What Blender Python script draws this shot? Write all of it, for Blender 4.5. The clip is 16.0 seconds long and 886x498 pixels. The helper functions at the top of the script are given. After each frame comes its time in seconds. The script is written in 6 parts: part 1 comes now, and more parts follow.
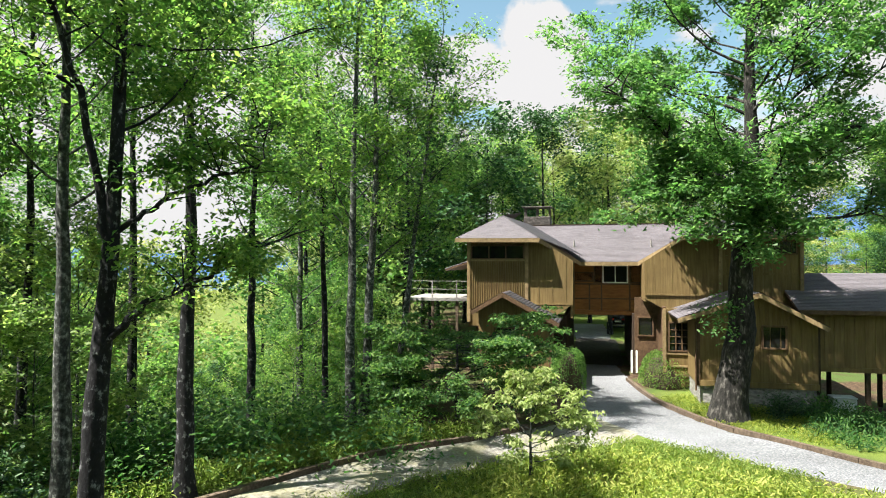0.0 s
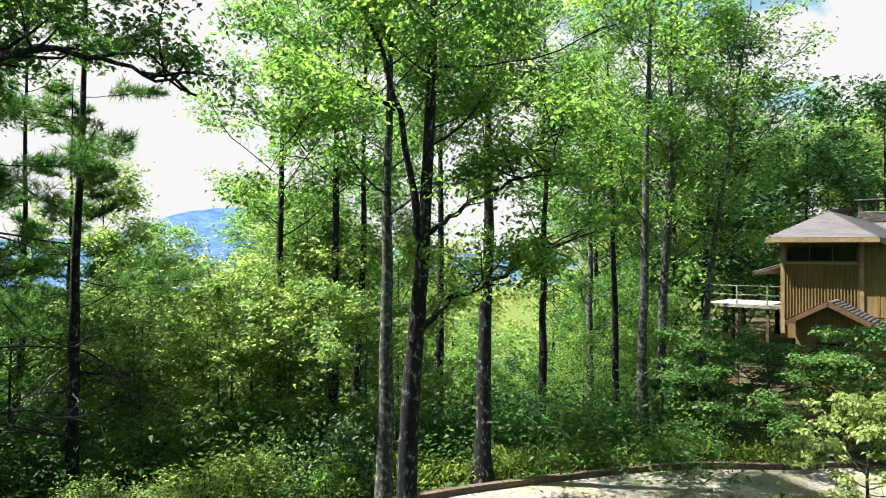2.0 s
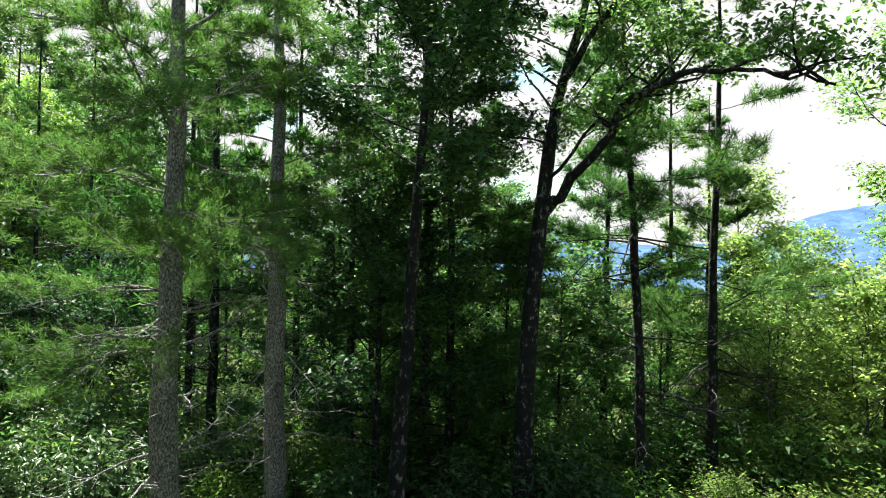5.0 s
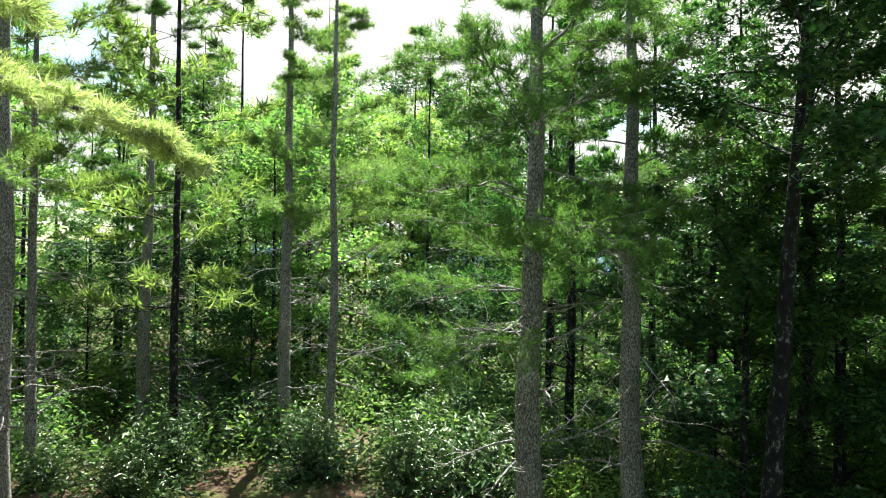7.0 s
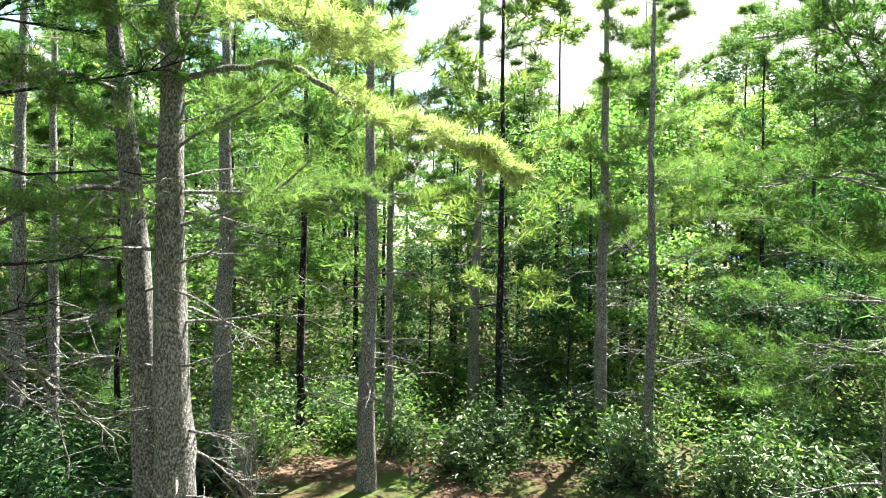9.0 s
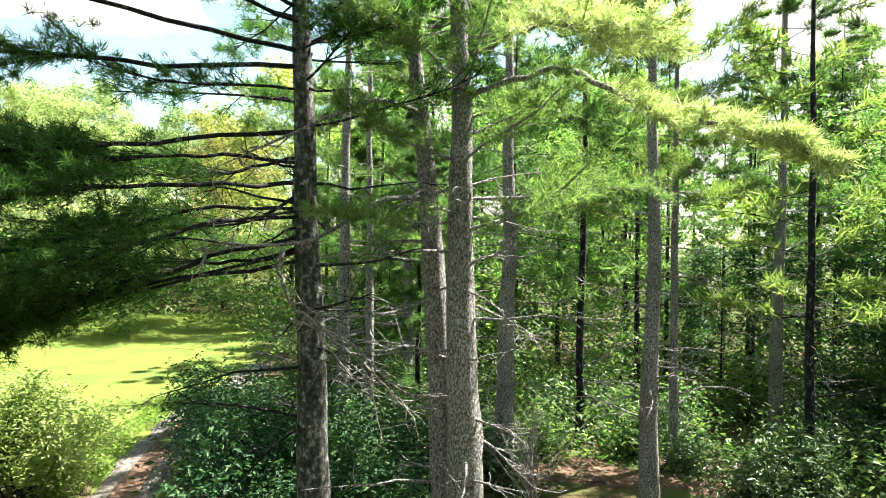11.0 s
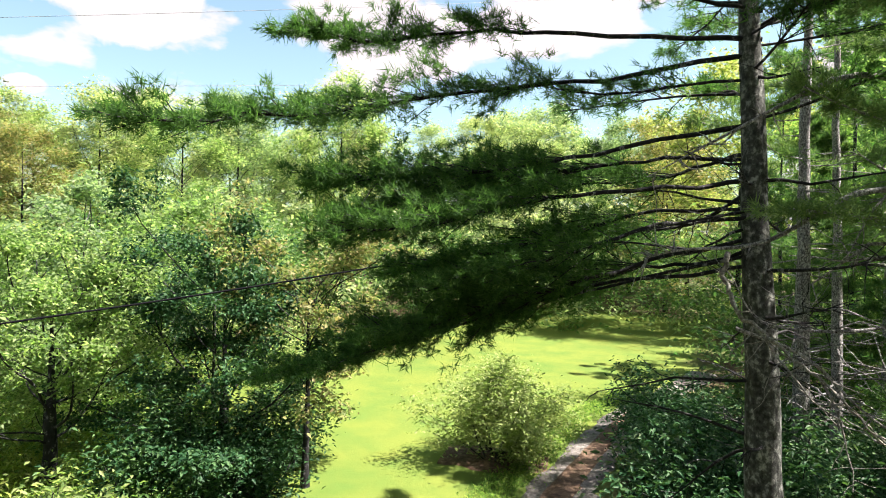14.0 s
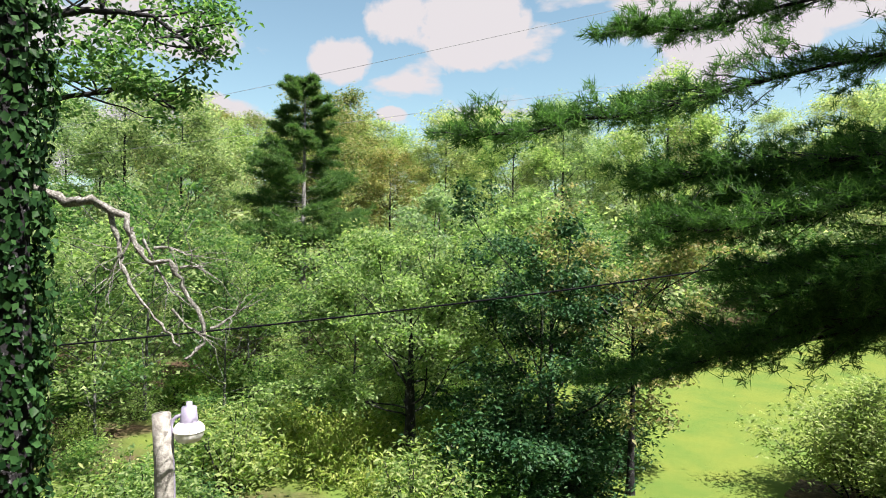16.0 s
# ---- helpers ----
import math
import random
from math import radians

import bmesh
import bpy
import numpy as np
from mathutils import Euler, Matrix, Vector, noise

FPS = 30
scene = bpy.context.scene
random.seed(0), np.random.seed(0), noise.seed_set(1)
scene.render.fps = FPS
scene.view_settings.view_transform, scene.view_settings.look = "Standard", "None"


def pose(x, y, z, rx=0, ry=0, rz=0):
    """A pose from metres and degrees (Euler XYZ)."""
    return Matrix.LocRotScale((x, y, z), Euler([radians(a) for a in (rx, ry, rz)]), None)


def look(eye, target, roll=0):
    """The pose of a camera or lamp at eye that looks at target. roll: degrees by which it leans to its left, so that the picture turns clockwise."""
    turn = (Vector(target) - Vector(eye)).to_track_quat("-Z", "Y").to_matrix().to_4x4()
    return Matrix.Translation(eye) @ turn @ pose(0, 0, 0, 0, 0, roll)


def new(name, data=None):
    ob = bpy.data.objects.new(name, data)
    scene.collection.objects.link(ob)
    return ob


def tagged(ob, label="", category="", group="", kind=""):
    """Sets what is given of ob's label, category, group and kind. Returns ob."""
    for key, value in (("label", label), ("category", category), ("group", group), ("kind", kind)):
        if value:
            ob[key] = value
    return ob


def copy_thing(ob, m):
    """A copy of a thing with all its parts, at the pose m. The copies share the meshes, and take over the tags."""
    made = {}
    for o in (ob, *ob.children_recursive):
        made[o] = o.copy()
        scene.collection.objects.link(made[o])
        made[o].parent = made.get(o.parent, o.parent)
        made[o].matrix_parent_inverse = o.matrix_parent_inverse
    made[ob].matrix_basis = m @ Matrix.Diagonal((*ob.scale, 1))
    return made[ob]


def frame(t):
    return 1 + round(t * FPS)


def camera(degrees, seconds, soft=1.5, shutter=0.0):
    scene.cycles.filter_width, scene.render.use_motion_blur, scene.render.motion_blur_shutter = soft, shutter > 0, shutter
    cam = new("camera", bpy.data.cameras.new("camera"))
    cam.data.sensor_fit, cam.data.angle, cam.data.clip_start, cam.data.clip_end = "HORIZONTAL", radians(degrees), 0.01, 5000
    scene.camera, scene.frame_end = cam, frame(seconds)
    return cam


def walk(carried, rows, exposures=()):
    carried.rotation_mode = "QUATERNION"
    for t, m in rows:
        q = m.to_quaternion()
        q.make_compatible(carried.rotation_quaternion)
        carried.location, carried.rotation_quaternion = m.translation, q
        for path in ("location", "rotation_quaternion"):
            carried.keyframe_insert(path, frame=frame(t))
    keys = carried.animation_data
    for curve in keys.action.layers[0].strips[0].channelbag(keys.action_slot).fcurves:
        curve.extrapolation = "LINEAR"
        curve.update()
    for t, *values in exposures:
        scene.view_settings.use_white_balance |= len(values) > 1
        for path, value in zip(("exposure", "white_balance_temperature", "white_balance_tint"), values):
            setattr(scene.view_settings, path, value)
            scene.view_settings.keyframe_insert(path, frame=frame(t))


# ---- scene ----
cam = camera(71.26, 16.0, soft=1.0)
# seconds, yaw, pitch, roll of a hovering camera that turns on the spot
TURN = [
    (0.0, 0.0, 1.22, 0.0), (0.5, 4.45, 1.21, -0.14), (1.0, 11.14, 1.2, -0.3), (1.5, 18.83, 1.19, -0.44), (2.0, 26.41, 1.16, -0.6),
    (2.5, 34.25, 1.1, -0.73), (3.0, 42.95, 1.05, -0.85), (3.5, 52.29, 0.98, -0.93), (4.0, 62.3, 0.88, -1.0), (4.5, 71.81, 0.82, -1.0),
    (5.0, 80.75, 0.73, -1.0), (7.5, 120.03, 0.46, -0.75), (8.0, 127.22, 0.42, -0.76), (8.5, 134.5, 0.38, -0.8), (9.0, 141.42, 0.36, -0.82),
    (9.5, 148.22, 0.32, -0.84), (12.0, 178.96, 0.15, -0.9), (12.5, 185.46, 0.1, -0.94), (13.0, 192.52, 0.04, -0.97), (13.5, 198.89, 0.01, -0.96),
    (14.0, 206.14, -0.05, -0.86), (14.5, 214.1, -0.12, -0.8), (15.0, 221.85, -0.16, -0.71), (15.5, 228.98, -0.18, -0.63), (16.0, 235.49, -0.2, -0.55),
]
EYE = 6.0
walk(cam, [(t, pose(0, 0, EYE, 90 + pitch, roll, yaw)) for t, yaw, pitch, roll in TURN],
     exposures=[(0.0, 1.96, 6450, 9), (2.0, 2.05, 6450, 9), (3.5, 2.25, 6450, 8), (5.0, 2.15, 6450, 8), (7.5, 2.55, 6600, 9), (9.5, 2.85, 6700, 10),
                (12.0, 2.6, 6800, 16), (13.5, 2.4, 6780, 19), (14.5, 2.08, 6600, 18), (16.0, 1.78, 6500, 16)])

# ---- daylight: afternoon sun at bearing 110, fair-weather clouds ----
SUN_BEARING, SUN_HEIGHT = 110.0, 60.0
sun_dir = Vector((-math.sin(radians(SUN_BEARING)) * math.cos(radians(SUN_HEIGHT)),
                  math.cos(radians(SUN_BEARING)) * math.cos(radians(SUN_HEIGHT)), math.sin(radians(SUN_HEIGHT))))
sun = new("sun", bpy.data.lights.new("sun", "SUN"))
sun.data.energy, sun.data.angle, sun.data.color = 5.0, radians(0.55), (1.0, 0.95, 0.86)
sun.matrix_world = look(sun_dir * 100, (0, 0, 0))

world = bpy.data.worlds.new("sky")
scene.world = world
world.use_nodes = True
wn, wl = world.node_tree.nodes, world.node_tree.links
wn.clear()
w_out = wn.new("ShaderNodeOutputWorld")
w_bg = wn.new("ShaderNodeBackground")
w_bg.inputs["Strength"].default_value = 0.022
w_sky = wn.new("ShaderNodeTexSky")
w_sky.sky_type = "NISHITA"
w_sky.sun_disc = False
w_sky.sun_elevation = radians(SUN_HEIGHT)
w_sky.sun_rotation = radians(-SUN_BEARING)
w_co = wn.new("ShaderNodeTexCoord")
w_map = wn.new("ShaderNodeMapping")
w_map.inputs["Scale"].default_value = (1.0, 1.0, 2.2)
w_map.inputs["Location"].default_value = (0.35, 0.1, 0.0)
w_noise = wn.new("ShaderNodeTexNoise")
w_noise.inputs["Scale"].default_value = 3.4
w_noise.inputs["Detail"].default_value = 7
w_noise.inputs["Roughness"].default_value = 0.5
w_ramp = wn.new("ShaderNodeValToRGB")
w_ramp.color_ramp.elements[0].position, w_ramp.color_ramp.elements[1].position = 0.425, 0.465
w_mix = wn.new("ShaderNodeMixRGB")
w_mix.inputs["Color2"].default_value = (10.5, 10.3, 10.3, 1)
wl.new(w_co.outputs["Generated"], w_map.inputs["Vector"])
wl.new(w_map.outputs["Vector"], w_noise.inputs["Vector"])
# the sky is hazier and cloudier over the valley
w_dot = wn.new("ShaderNodeVectorMath")
w_dot.operation = "DOT_PRODUCT"
w_dot.inputs[1].default_value = (-math.sin(radians(60)) * 0.1, math.cos(radians(60)) * 0.1, -0.13)
w_add = wn.new("ShaderNodeMath")
wl.new(w_co.outputs["Generated"], w_dot.inputs[0])
wl.new(w_noise.outputs["Fac"], w_add.inputs[0])
wl.new(w_dot.outputs["Value"], w_add.inputs[1])
wl.new(w_add.outputs["Value"], w_ramp.inputs["Fac"])
# fair-weather cumulus over the lawn and the house: bearing, elevation, half width and half height in degrees
CLOUDS = [(234.1, 20.0, 8.6, 3.8), (245.0, 16.6, 3.1, 2.4), (211.0, 19.0, 9.5, 4.2), (256.0, 11.3, 5.4, 1.8), (240.5, 12.0, 1.8, 0.8), (233.2, 8.0, 2.4, 0.9),
          (262.5, 18.0, 4.0, 3.2), (-9.0, 17.0, 5.0, 8.0), (-32.0, 9.0, 5.0, 5.0), (222.0, 29.0, 14.0, 4.0), (192.0, 24.0, 9.0, 5.0), (150.0, 34.0, 16.0, 8.0)]


def sky_math(op, a, b):
    m = wn.new("ShaderNodeMath")
    m.operation = op
    for k, v in enumerate((a, b)):
        if isinstance(v, (int, float)):
            m.inputs[k].default_value = v
        else:
            wl.new(v, m.inputs[k])
    return m.outputs["Value"]


def sky_dot(vec, d):
    m = wn.new("ShaderNodeVectorMath")
    m.operation = "DOT_PRODUCT"
    m.inputs[1].default_value = d
    wl.new(vec, m.inputs[0])
    return m.outputs["Value"]


w_puff = wn.new("ShaderNodeTexNoise")
w_puff.inputs["Scale"].default_value, w_puff.inputs["Detail"].default_value, w_puff.inputs["Roughness"].default_value = 13.0, 6, 0.55
wl.new(w_co.outputs["Generated"], w_puff.inputs["Vector"])
cover = 9.0
for c_b, c_e, c_w, c_h in CLOUDS:
    cb, ce = radians(c_b), radians(c_e)
    mid = (-math.sin(cb) * math.cos(ce), math.cos(cb) * math.cos(ce), math.sin(ce))
    side = (math.cos(cb), math.sin(cb), 0.0)
    over = (math.sin(cb) * math.sin(ce), -math.cos(cb) * math.sin(ce), math.cos(ce))
    across = sky_math("POWER", sky_math("DIVIDE", sky_dot(w_co.outputs["Generated"], side), math.sin(radians(c_w))), 2.0)
    upward = sky_math("POWER", sky_math("DIVIDE", sky_dot(w_co.outputs["Generated"], over), math.sin(radians(c_h))), 2.0)
    back = sky_math("MULTIPLY", sky_math("SUBTRACT", 1.0, sky_dot(w_co.outputs["Generated"], mid)), 3.0)
    cover = sky_math("MINIMUM", cover, sky_math("ADD", sky_math("ADD", across, upward), back))
puffy = sky_math("ADD", sky_math("SUBTRACT", 1.0, cover), sky_math("MULTIPLY", sky_math("SUBTRACT", w_puff.outputs["Fac"], 0.5), 2.6))
w_puffs = wn.new("ShaderNodeValToRGB")
w_puffs.color_ramp.elements[0].position, w_puffs.color_ramp.elements[1].position = 0.12, 0.42
wl.new(puffy, w_puffs.inputs["Fac"])
w_both = wn.new("ShaderNodeMixRGB")
w_both.blend_type = "LIGHTEN"
w_both.inputs["Fac"].default_value = 1.0
wl.new(w_ramp.outputs["Color"], w_both.inputs["Color1"])
wl.new(w_puffs.outputs["Color"], w_both.inputs["Color2"])
wl.new(w_both.outputs["Color"], w_mix.inputs["Fac"])
w_haze = wn.new("ShaderNodeMixRGB")
w_haze.blend_type = "MULTIPLY"
w_haze.inputs["Fac"].default_value = 1.0
w_haze.inputs["Color2"].default_value = (2.75, 3.0, 2.45, 1)
wl.new(w_sky.outputs["Color"], w_haze.inputs["Color1"])
wl.new(w_haze.outputs["Color"], w_mix.inputs["Color1"])
wl.new(w_mix.outputs["Color"], w_bg.inputs["Color"])
wl.new(w_bg.outputs["Background"], w_out.inputs["Surface"])


# ---- materials ----
def node_mat(name):
    m = bpy.data.materials.new(name)
    m.use_nodes = True
    n, l = m.node_tree.nodes, m.node_tree.links
    return m, n, l, n["Principled BSDF"]


def noise_node(n, l, scale, detail=6, rough=0.6, stretch=(1, 1, 1), space="Object"):
    co, mp, tx = n.new("ShaderNodeTexCoord"), n.new("ShaderNodeMapping"), n.new("ShaderNodeTexNoise")
    mp.inputs["Scale"].default_value = stretch
    tx.inputs["Scale"].default_value, tx.inputs["Detail"].default_value, tx.inputs["Roughness"].default_value = scale, detail, rough
    l.new(co.outputs[space], mp.inputs["Vector"])
    l.new(mp.outputs["Vector"], tx.inputs["Vector"])
    return tx


def ramp(n, l, fac, stops):
    r = n.new("ShaderNodeValToRGB")
    els = r.color_ramp.elements
    while len(els) < len(stops):
        els.new(0.5)
    for e, (p, c) in zip(els, stops):
        e.position, e.color = p, (*c, 1)
    l.new(fac, r.inputs["Fac"])
    return r


def mixed(n, l, a, b, fac, mode="MIX"):
    m = n.new("ShaderNodeMixRGB")
    m.blend_type = mode
    for sock, v in (("Fac", fac), ("Color1", a), ("Color2", b)):
        if isinstance(v, (int, float)):
            m.inputs[sock].default_value = v
        elif isinstance(v, tuple):
            m.inputs[sock].default_value = (*v, 1)
        else:
            l.new(v, m.inputs[sock])
    return m.outputs["Color"]


def bump(n, l, b, height, strength=0.5, dist=0.02):
    k = n.new("ShaderNodeBump")
    k.inputs["Strength"].default_value, k.inputs["Distance"].default_value = strength, dist
    l.new(height, k.inputs["Height"])
    l.new(k.outputs["Normal"], b.inputs["Normal"])


def surface(name, stops, scale, rough=0.8, stretch=(1, 1, 1), bumps=0.5, dist=0.02, coarse=None, space="Object"):
    """A two-scale noisy surface: fine grain through a colour ramp, large stains over it."""
    m, n, l, b = node_mat(name)
    fine = noise_node(n, l, scale, 8, 0.65, stretch, space)
    col = ramp(n, l, fine.outputs["Fac"], stops).outputs["Color"]
    big = noise_node(n, l, coarse or scale * 0.12, 4, 0.6, (1, 1, 1), space)
    dark = ramp(n, l, big.outputs["Fac"], [(0.3, (0.6, 0.6, 0.6)), (0.7, (1.15, 1.15, 1.15))]).outputs["Color"]
    l.new(mixed(n, l, col, dark, 0.8, "MULTIPLY"), b.inputs["Base Color"])
    b.inputs["Roughness"].default_value = rough
    b.inputs["Specular IOR Level"].default_value = 0.25
    bump(n, l, b, fine.outputs["Fac"], bumps, dist)
    return m


def leaf_mat(name, c0, c1, c2, through_gain=2.3, gloss=0.45, see=0.3, sheen=0.12):
    """Leaves: per-leaf colour, a waxy upper side, and sunlight that shines through the blade."""
    m, n, l, b = node_mat(name)
    geo, obj = n.new("ShaderNodeNewGeometry"), n.new("ShaderNodeObjectInfo")
    col = ramp(n, l, geo.outputs["Random Per Island"], [(0.0, c0), (0.55, c1), (1.0, c2)]).outputs["Color"]
    tint = ramp(n, l, obj.outputs["Random"], [(0.0, (0.72, 0.8, 0.95)), (0.5, (0.93, 0.92, 1.1)), (1.0, (1.06, 0.97, 1.0))]).outputs["Color"]
    col = mixed(n, l, col, tint, 1.0, "MULTIPLY")
    l.new(col, b.inputs["Base Color"])
    b.inputs["Roughness"].default_value = gloss
    b.inputs["Specular IOR Level"].default_value = sheen
    tr = n.new("ShaderNodeBsdfTranslucent")
    g = through_gain
    l.new(mixed(n, l, col, (1.06 * g, 1.23 * g, 0.66 * g), 1.0, "MULTIPLY"), tr.inputs["Color"])
    mx = n.new("ShaderNodeMixShader")
    mx.inputs["Fac"].default_value = see
    l.new(b.outputs["BSDF"], mx.inputs[1])
    l.new(tr.outputs["BSDF"], mx.inputs[2])
    l.new(mx.outputs["Shader"], n["Material Output"].inputs["Surface"])
    return m


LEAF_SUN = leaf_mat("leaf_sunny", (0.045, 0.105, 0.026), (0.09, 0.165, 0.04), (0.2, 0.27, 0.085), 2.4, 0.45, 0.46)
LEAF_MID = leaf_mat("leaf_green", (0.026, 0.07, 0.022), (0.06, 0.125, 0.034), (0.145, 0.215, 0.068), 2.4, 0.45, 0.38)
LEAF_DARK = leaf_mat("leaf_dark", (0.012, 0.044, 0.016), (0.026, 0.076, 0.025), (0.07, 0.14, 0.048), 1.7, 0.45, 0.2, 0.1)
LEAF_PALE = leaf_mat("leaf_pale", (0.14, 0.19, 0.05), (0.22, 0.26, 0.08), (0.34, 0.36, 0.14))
LEAF_BRONZE = leaf_mat("leaf_bronze", (0.07, 0.11, 0.03), (0.15, 0.165, 0.055), (0.27, 0.22, 0.1))
LEAF_YELLOW = leaf_mat("leaf_yellow", (0.12, 0.18, 0.03), (0.21, 0.25, 0.05), (0.33, 0.34, 0.09))
NEEDLE = leaf_mat("pine_needle", (0.026, 0.07, 0.022), (0.05, 0.108, 0.03), (0.1, 0.165, 0.05), 2.3, 0.5, 0.34, 0.1)
# direct sun on the near boughs, painted in as a paler needle colour
NEEDLE_SUNLIT = leaf_mat("pine_needle_sunlit", (0.17, 0.24, 0.1), (0.29, 0.36, 0.15), (0.45, 0.51, 0.27), 1.6, 0.5, 0.3)
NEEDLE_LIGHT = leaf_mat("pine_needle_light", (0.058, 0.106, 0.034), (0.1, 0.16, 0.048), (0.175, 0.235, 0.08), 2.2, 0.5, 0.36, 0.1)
# copy of the pine needle with backlit shade worked into the green
NEEDLE_SHADED = leaf_mat("pine_needle_shaded", (0.018, 0.052, 0.014), (0.034, 0.085, 0.022), (0.064, 0.13, 0.036), 2.3, 0.55, 0.4, 0.08)
LEAF_MAPLE = leaf_mat("leaf_maple", (0.04, 0.1, 0.028), (0.085, 0.165, 0.048), (0.17, 0.25, 0.09), 2.5, 0.42, 0.44)
# yard leaf, also used where its lighter green stands in for sunlight
LEAF_YARD_SUN = leaf_mat("leaf_yard_sun", (0.06, 0.11, 0.032), (0.135, 0.195, 0.06), (0.28, 0.335, 0.135), 2.4, 0.45, 0.44)
# leaf paled so that its colour carries the bright haze of the rise
LEAF_HILL_HAZED = leaf_mat("leaf_hillside_hazed", (0.08, 0.13, 0.055), (0.175, 0.225, 0.1), (0.32, 0.36, 0.18), 2.2, 0.45, 0.42)
LEAF_RHODO = leaf_mat("leaf_rhododendron", (0.02, 0.058, 0.018), (0.05, 0.105, 0.034), (0.12, 0.185, 0.075), 1.6, 0.4, 0.18, 0.26)
IVY = leaf_mat("ivy_leaf", (0.006, 0.024, 0.006), (0.014, 0.045, 0.01), (0.04, 0.1, 0.024), 1.3, 0.5, 0.16, 0.1)

BARK = surface("dark_bark", [(0.3, (0.006, 0.006, 0.007)), (0.56, (0.018, 0.018, 0.02)), (0.66, (0.2, 0.21, 0.21))], 9, 0.9, (1, 1, 0.65), 0.9, 0.04, 1.2)
BARK_GREY = surface("grey_bark", [(0.36, (0.016, 0.018, 0.016)), (0.52, (0.06, 0.066, 0.06)), (0.66, (0.27, 0.285, 0.265))], 11, 0.9, (1, 1, 0.75), 0.8, 0.04, 1.0)
BARK_MAPLE = surface("maple_bark", [(0.38, (0.008, 0.008, 0.007)), (0.54, (0.03, 0.028, 0.025)), (0.72, (0.17, 0.16, 0.145))], 8, 0.92, (1, 1, 0.4), 1.0, 0.06, 0.9)
BARK_PINE = surface("pine_bark", [(0.34, (0.022, 0.022, 0.023)), (0.48, (0.15, 0.148, 0.145)), (0.62, (0.42, 0.42, 0.41))], 36, 0.9, (1, 1, 0.6), 1.0, 0.04, 2.2)
DEADWOOD = surface("dead_wood", [(0.3, (0.12, 0.11, 0.1)), (0.5, (0.24, 0.23, 0.21)), (0.75, (0.42, 0.42, 0.38))], 12, 0.9, (1, 1, 1), 0.8, 0.02)
GRAVEL = surface("gravel", [(0.3, (0.07, 0.073, 0.08)), (0.5, (0.17, 0.175, 0.187)), (0.7, (0.33, 0.338, 0.35))], 17, 0.95, (1, 1, 1), 1.0, 0.05, 0.35)
SIDING = surface("stained_siding", [(0.25, (0.1, 0.064, 0.025)), (0.5, (0.165, 0.113, 0.046)), (0.75, (0.225, 0.165, 0.074))], 6, 0.65, (1.5, 1.5, 0.12), 0.35, 0.01, 0.5)
SIDING_RED = surface("reddish_siding", [(0.25, (0.17, 0.065, 0.02)), (0.5, (0.26, 0.11, 0.035)), (0.75, (0.33, 0.15, 0.05))], 6, 0.55, (0.3, 0.3, 1.5), 0.3, 0.01, 0.5)
TRIM = surface("tan_trim", [(0.3, (0.16, 0.11, 0.055)), (0.5, (0.25, 0.18, 0.095)), (0.75, (0.32, 0.24, 0.13))], 8, 0.6, (1, 1, 1), 0.2, 0.01)
FASCIA = surface("brown_fascia", [(0.3, (0.06, 0.034, 0.02)), (0.5, (0.1, 0.06, 0.034)), (0.75, (0.15, 0.095, 0.055))], 7, 0.6, (1, 1, 1), 0.2, 0.01)
STONE = surface("grey_stone", [(0.3, (0.12, 0.11, 0.1)), (0.5, (0.25, 0.24, 0.23)), (0.7, (0.4, 0.38, 0.36))], 5, 0.9, (1, 1, 1.6), 0.9, 0.05)
CHIMNEY = surface("chimney_stone", [(0.3, (0.03, 0.026, 0.024)), (0.5, (0.09, 0.08, 0.075)), (0.7, (0.22, 0.2, 0.19))], 4, 0.9, (1, 1, 1.8), 0.9, 0.05)
SNAG = surface("lichened_snag", [(0.3, (0.05, 0.045, 0.04)), (0.5, (0.16, 0.155, 0.14)), (0.7, (0.36, 0.37, 0.34))], 30, 0.95, (1, 1, 1), 1.0, 0.02, 4)
DARKWOOD = surface("dark_wood", [(0.3, (0.02, 0.014, 0.01)), (0.5, (0.045, 0.03, 0.02)), (0.75, (0.08, 0.06, 0.04))], 8, 0.8)
TIMBER = surface("weathered_timber", [(0.3, (0.05, 0.034, 0.024)), (0.5, (0.1, 0.074, 0.054)), (0.75, (0.18, 0.138, 0.1))], 12, 0.9, (1, 1, 1), 0.8, 0.02)
# shade of the passage under the bridge, put into the floor's colour
CARPORT_SHADE = surface("carport_painted_shade", [(0.3, (0.015, 0.012, 0.01)), (0.5, (0.04, 0.034, 0.03)), (0.72, (0.09, 0.08, 0.07))], 6, 0.9, (1, 1, 1), 0.6, 0.03, 0.5)
MULCH = surface("leaf_mulch", [(0.3, (0.04, 0.026, 0.018)), (0.5, (0.1, 0.062, 0.042)), (0.72, (0.22, 0.16, 0.11))], 8, 0.95, (1, 1, 1), 1.0, 0.05, 0.6)


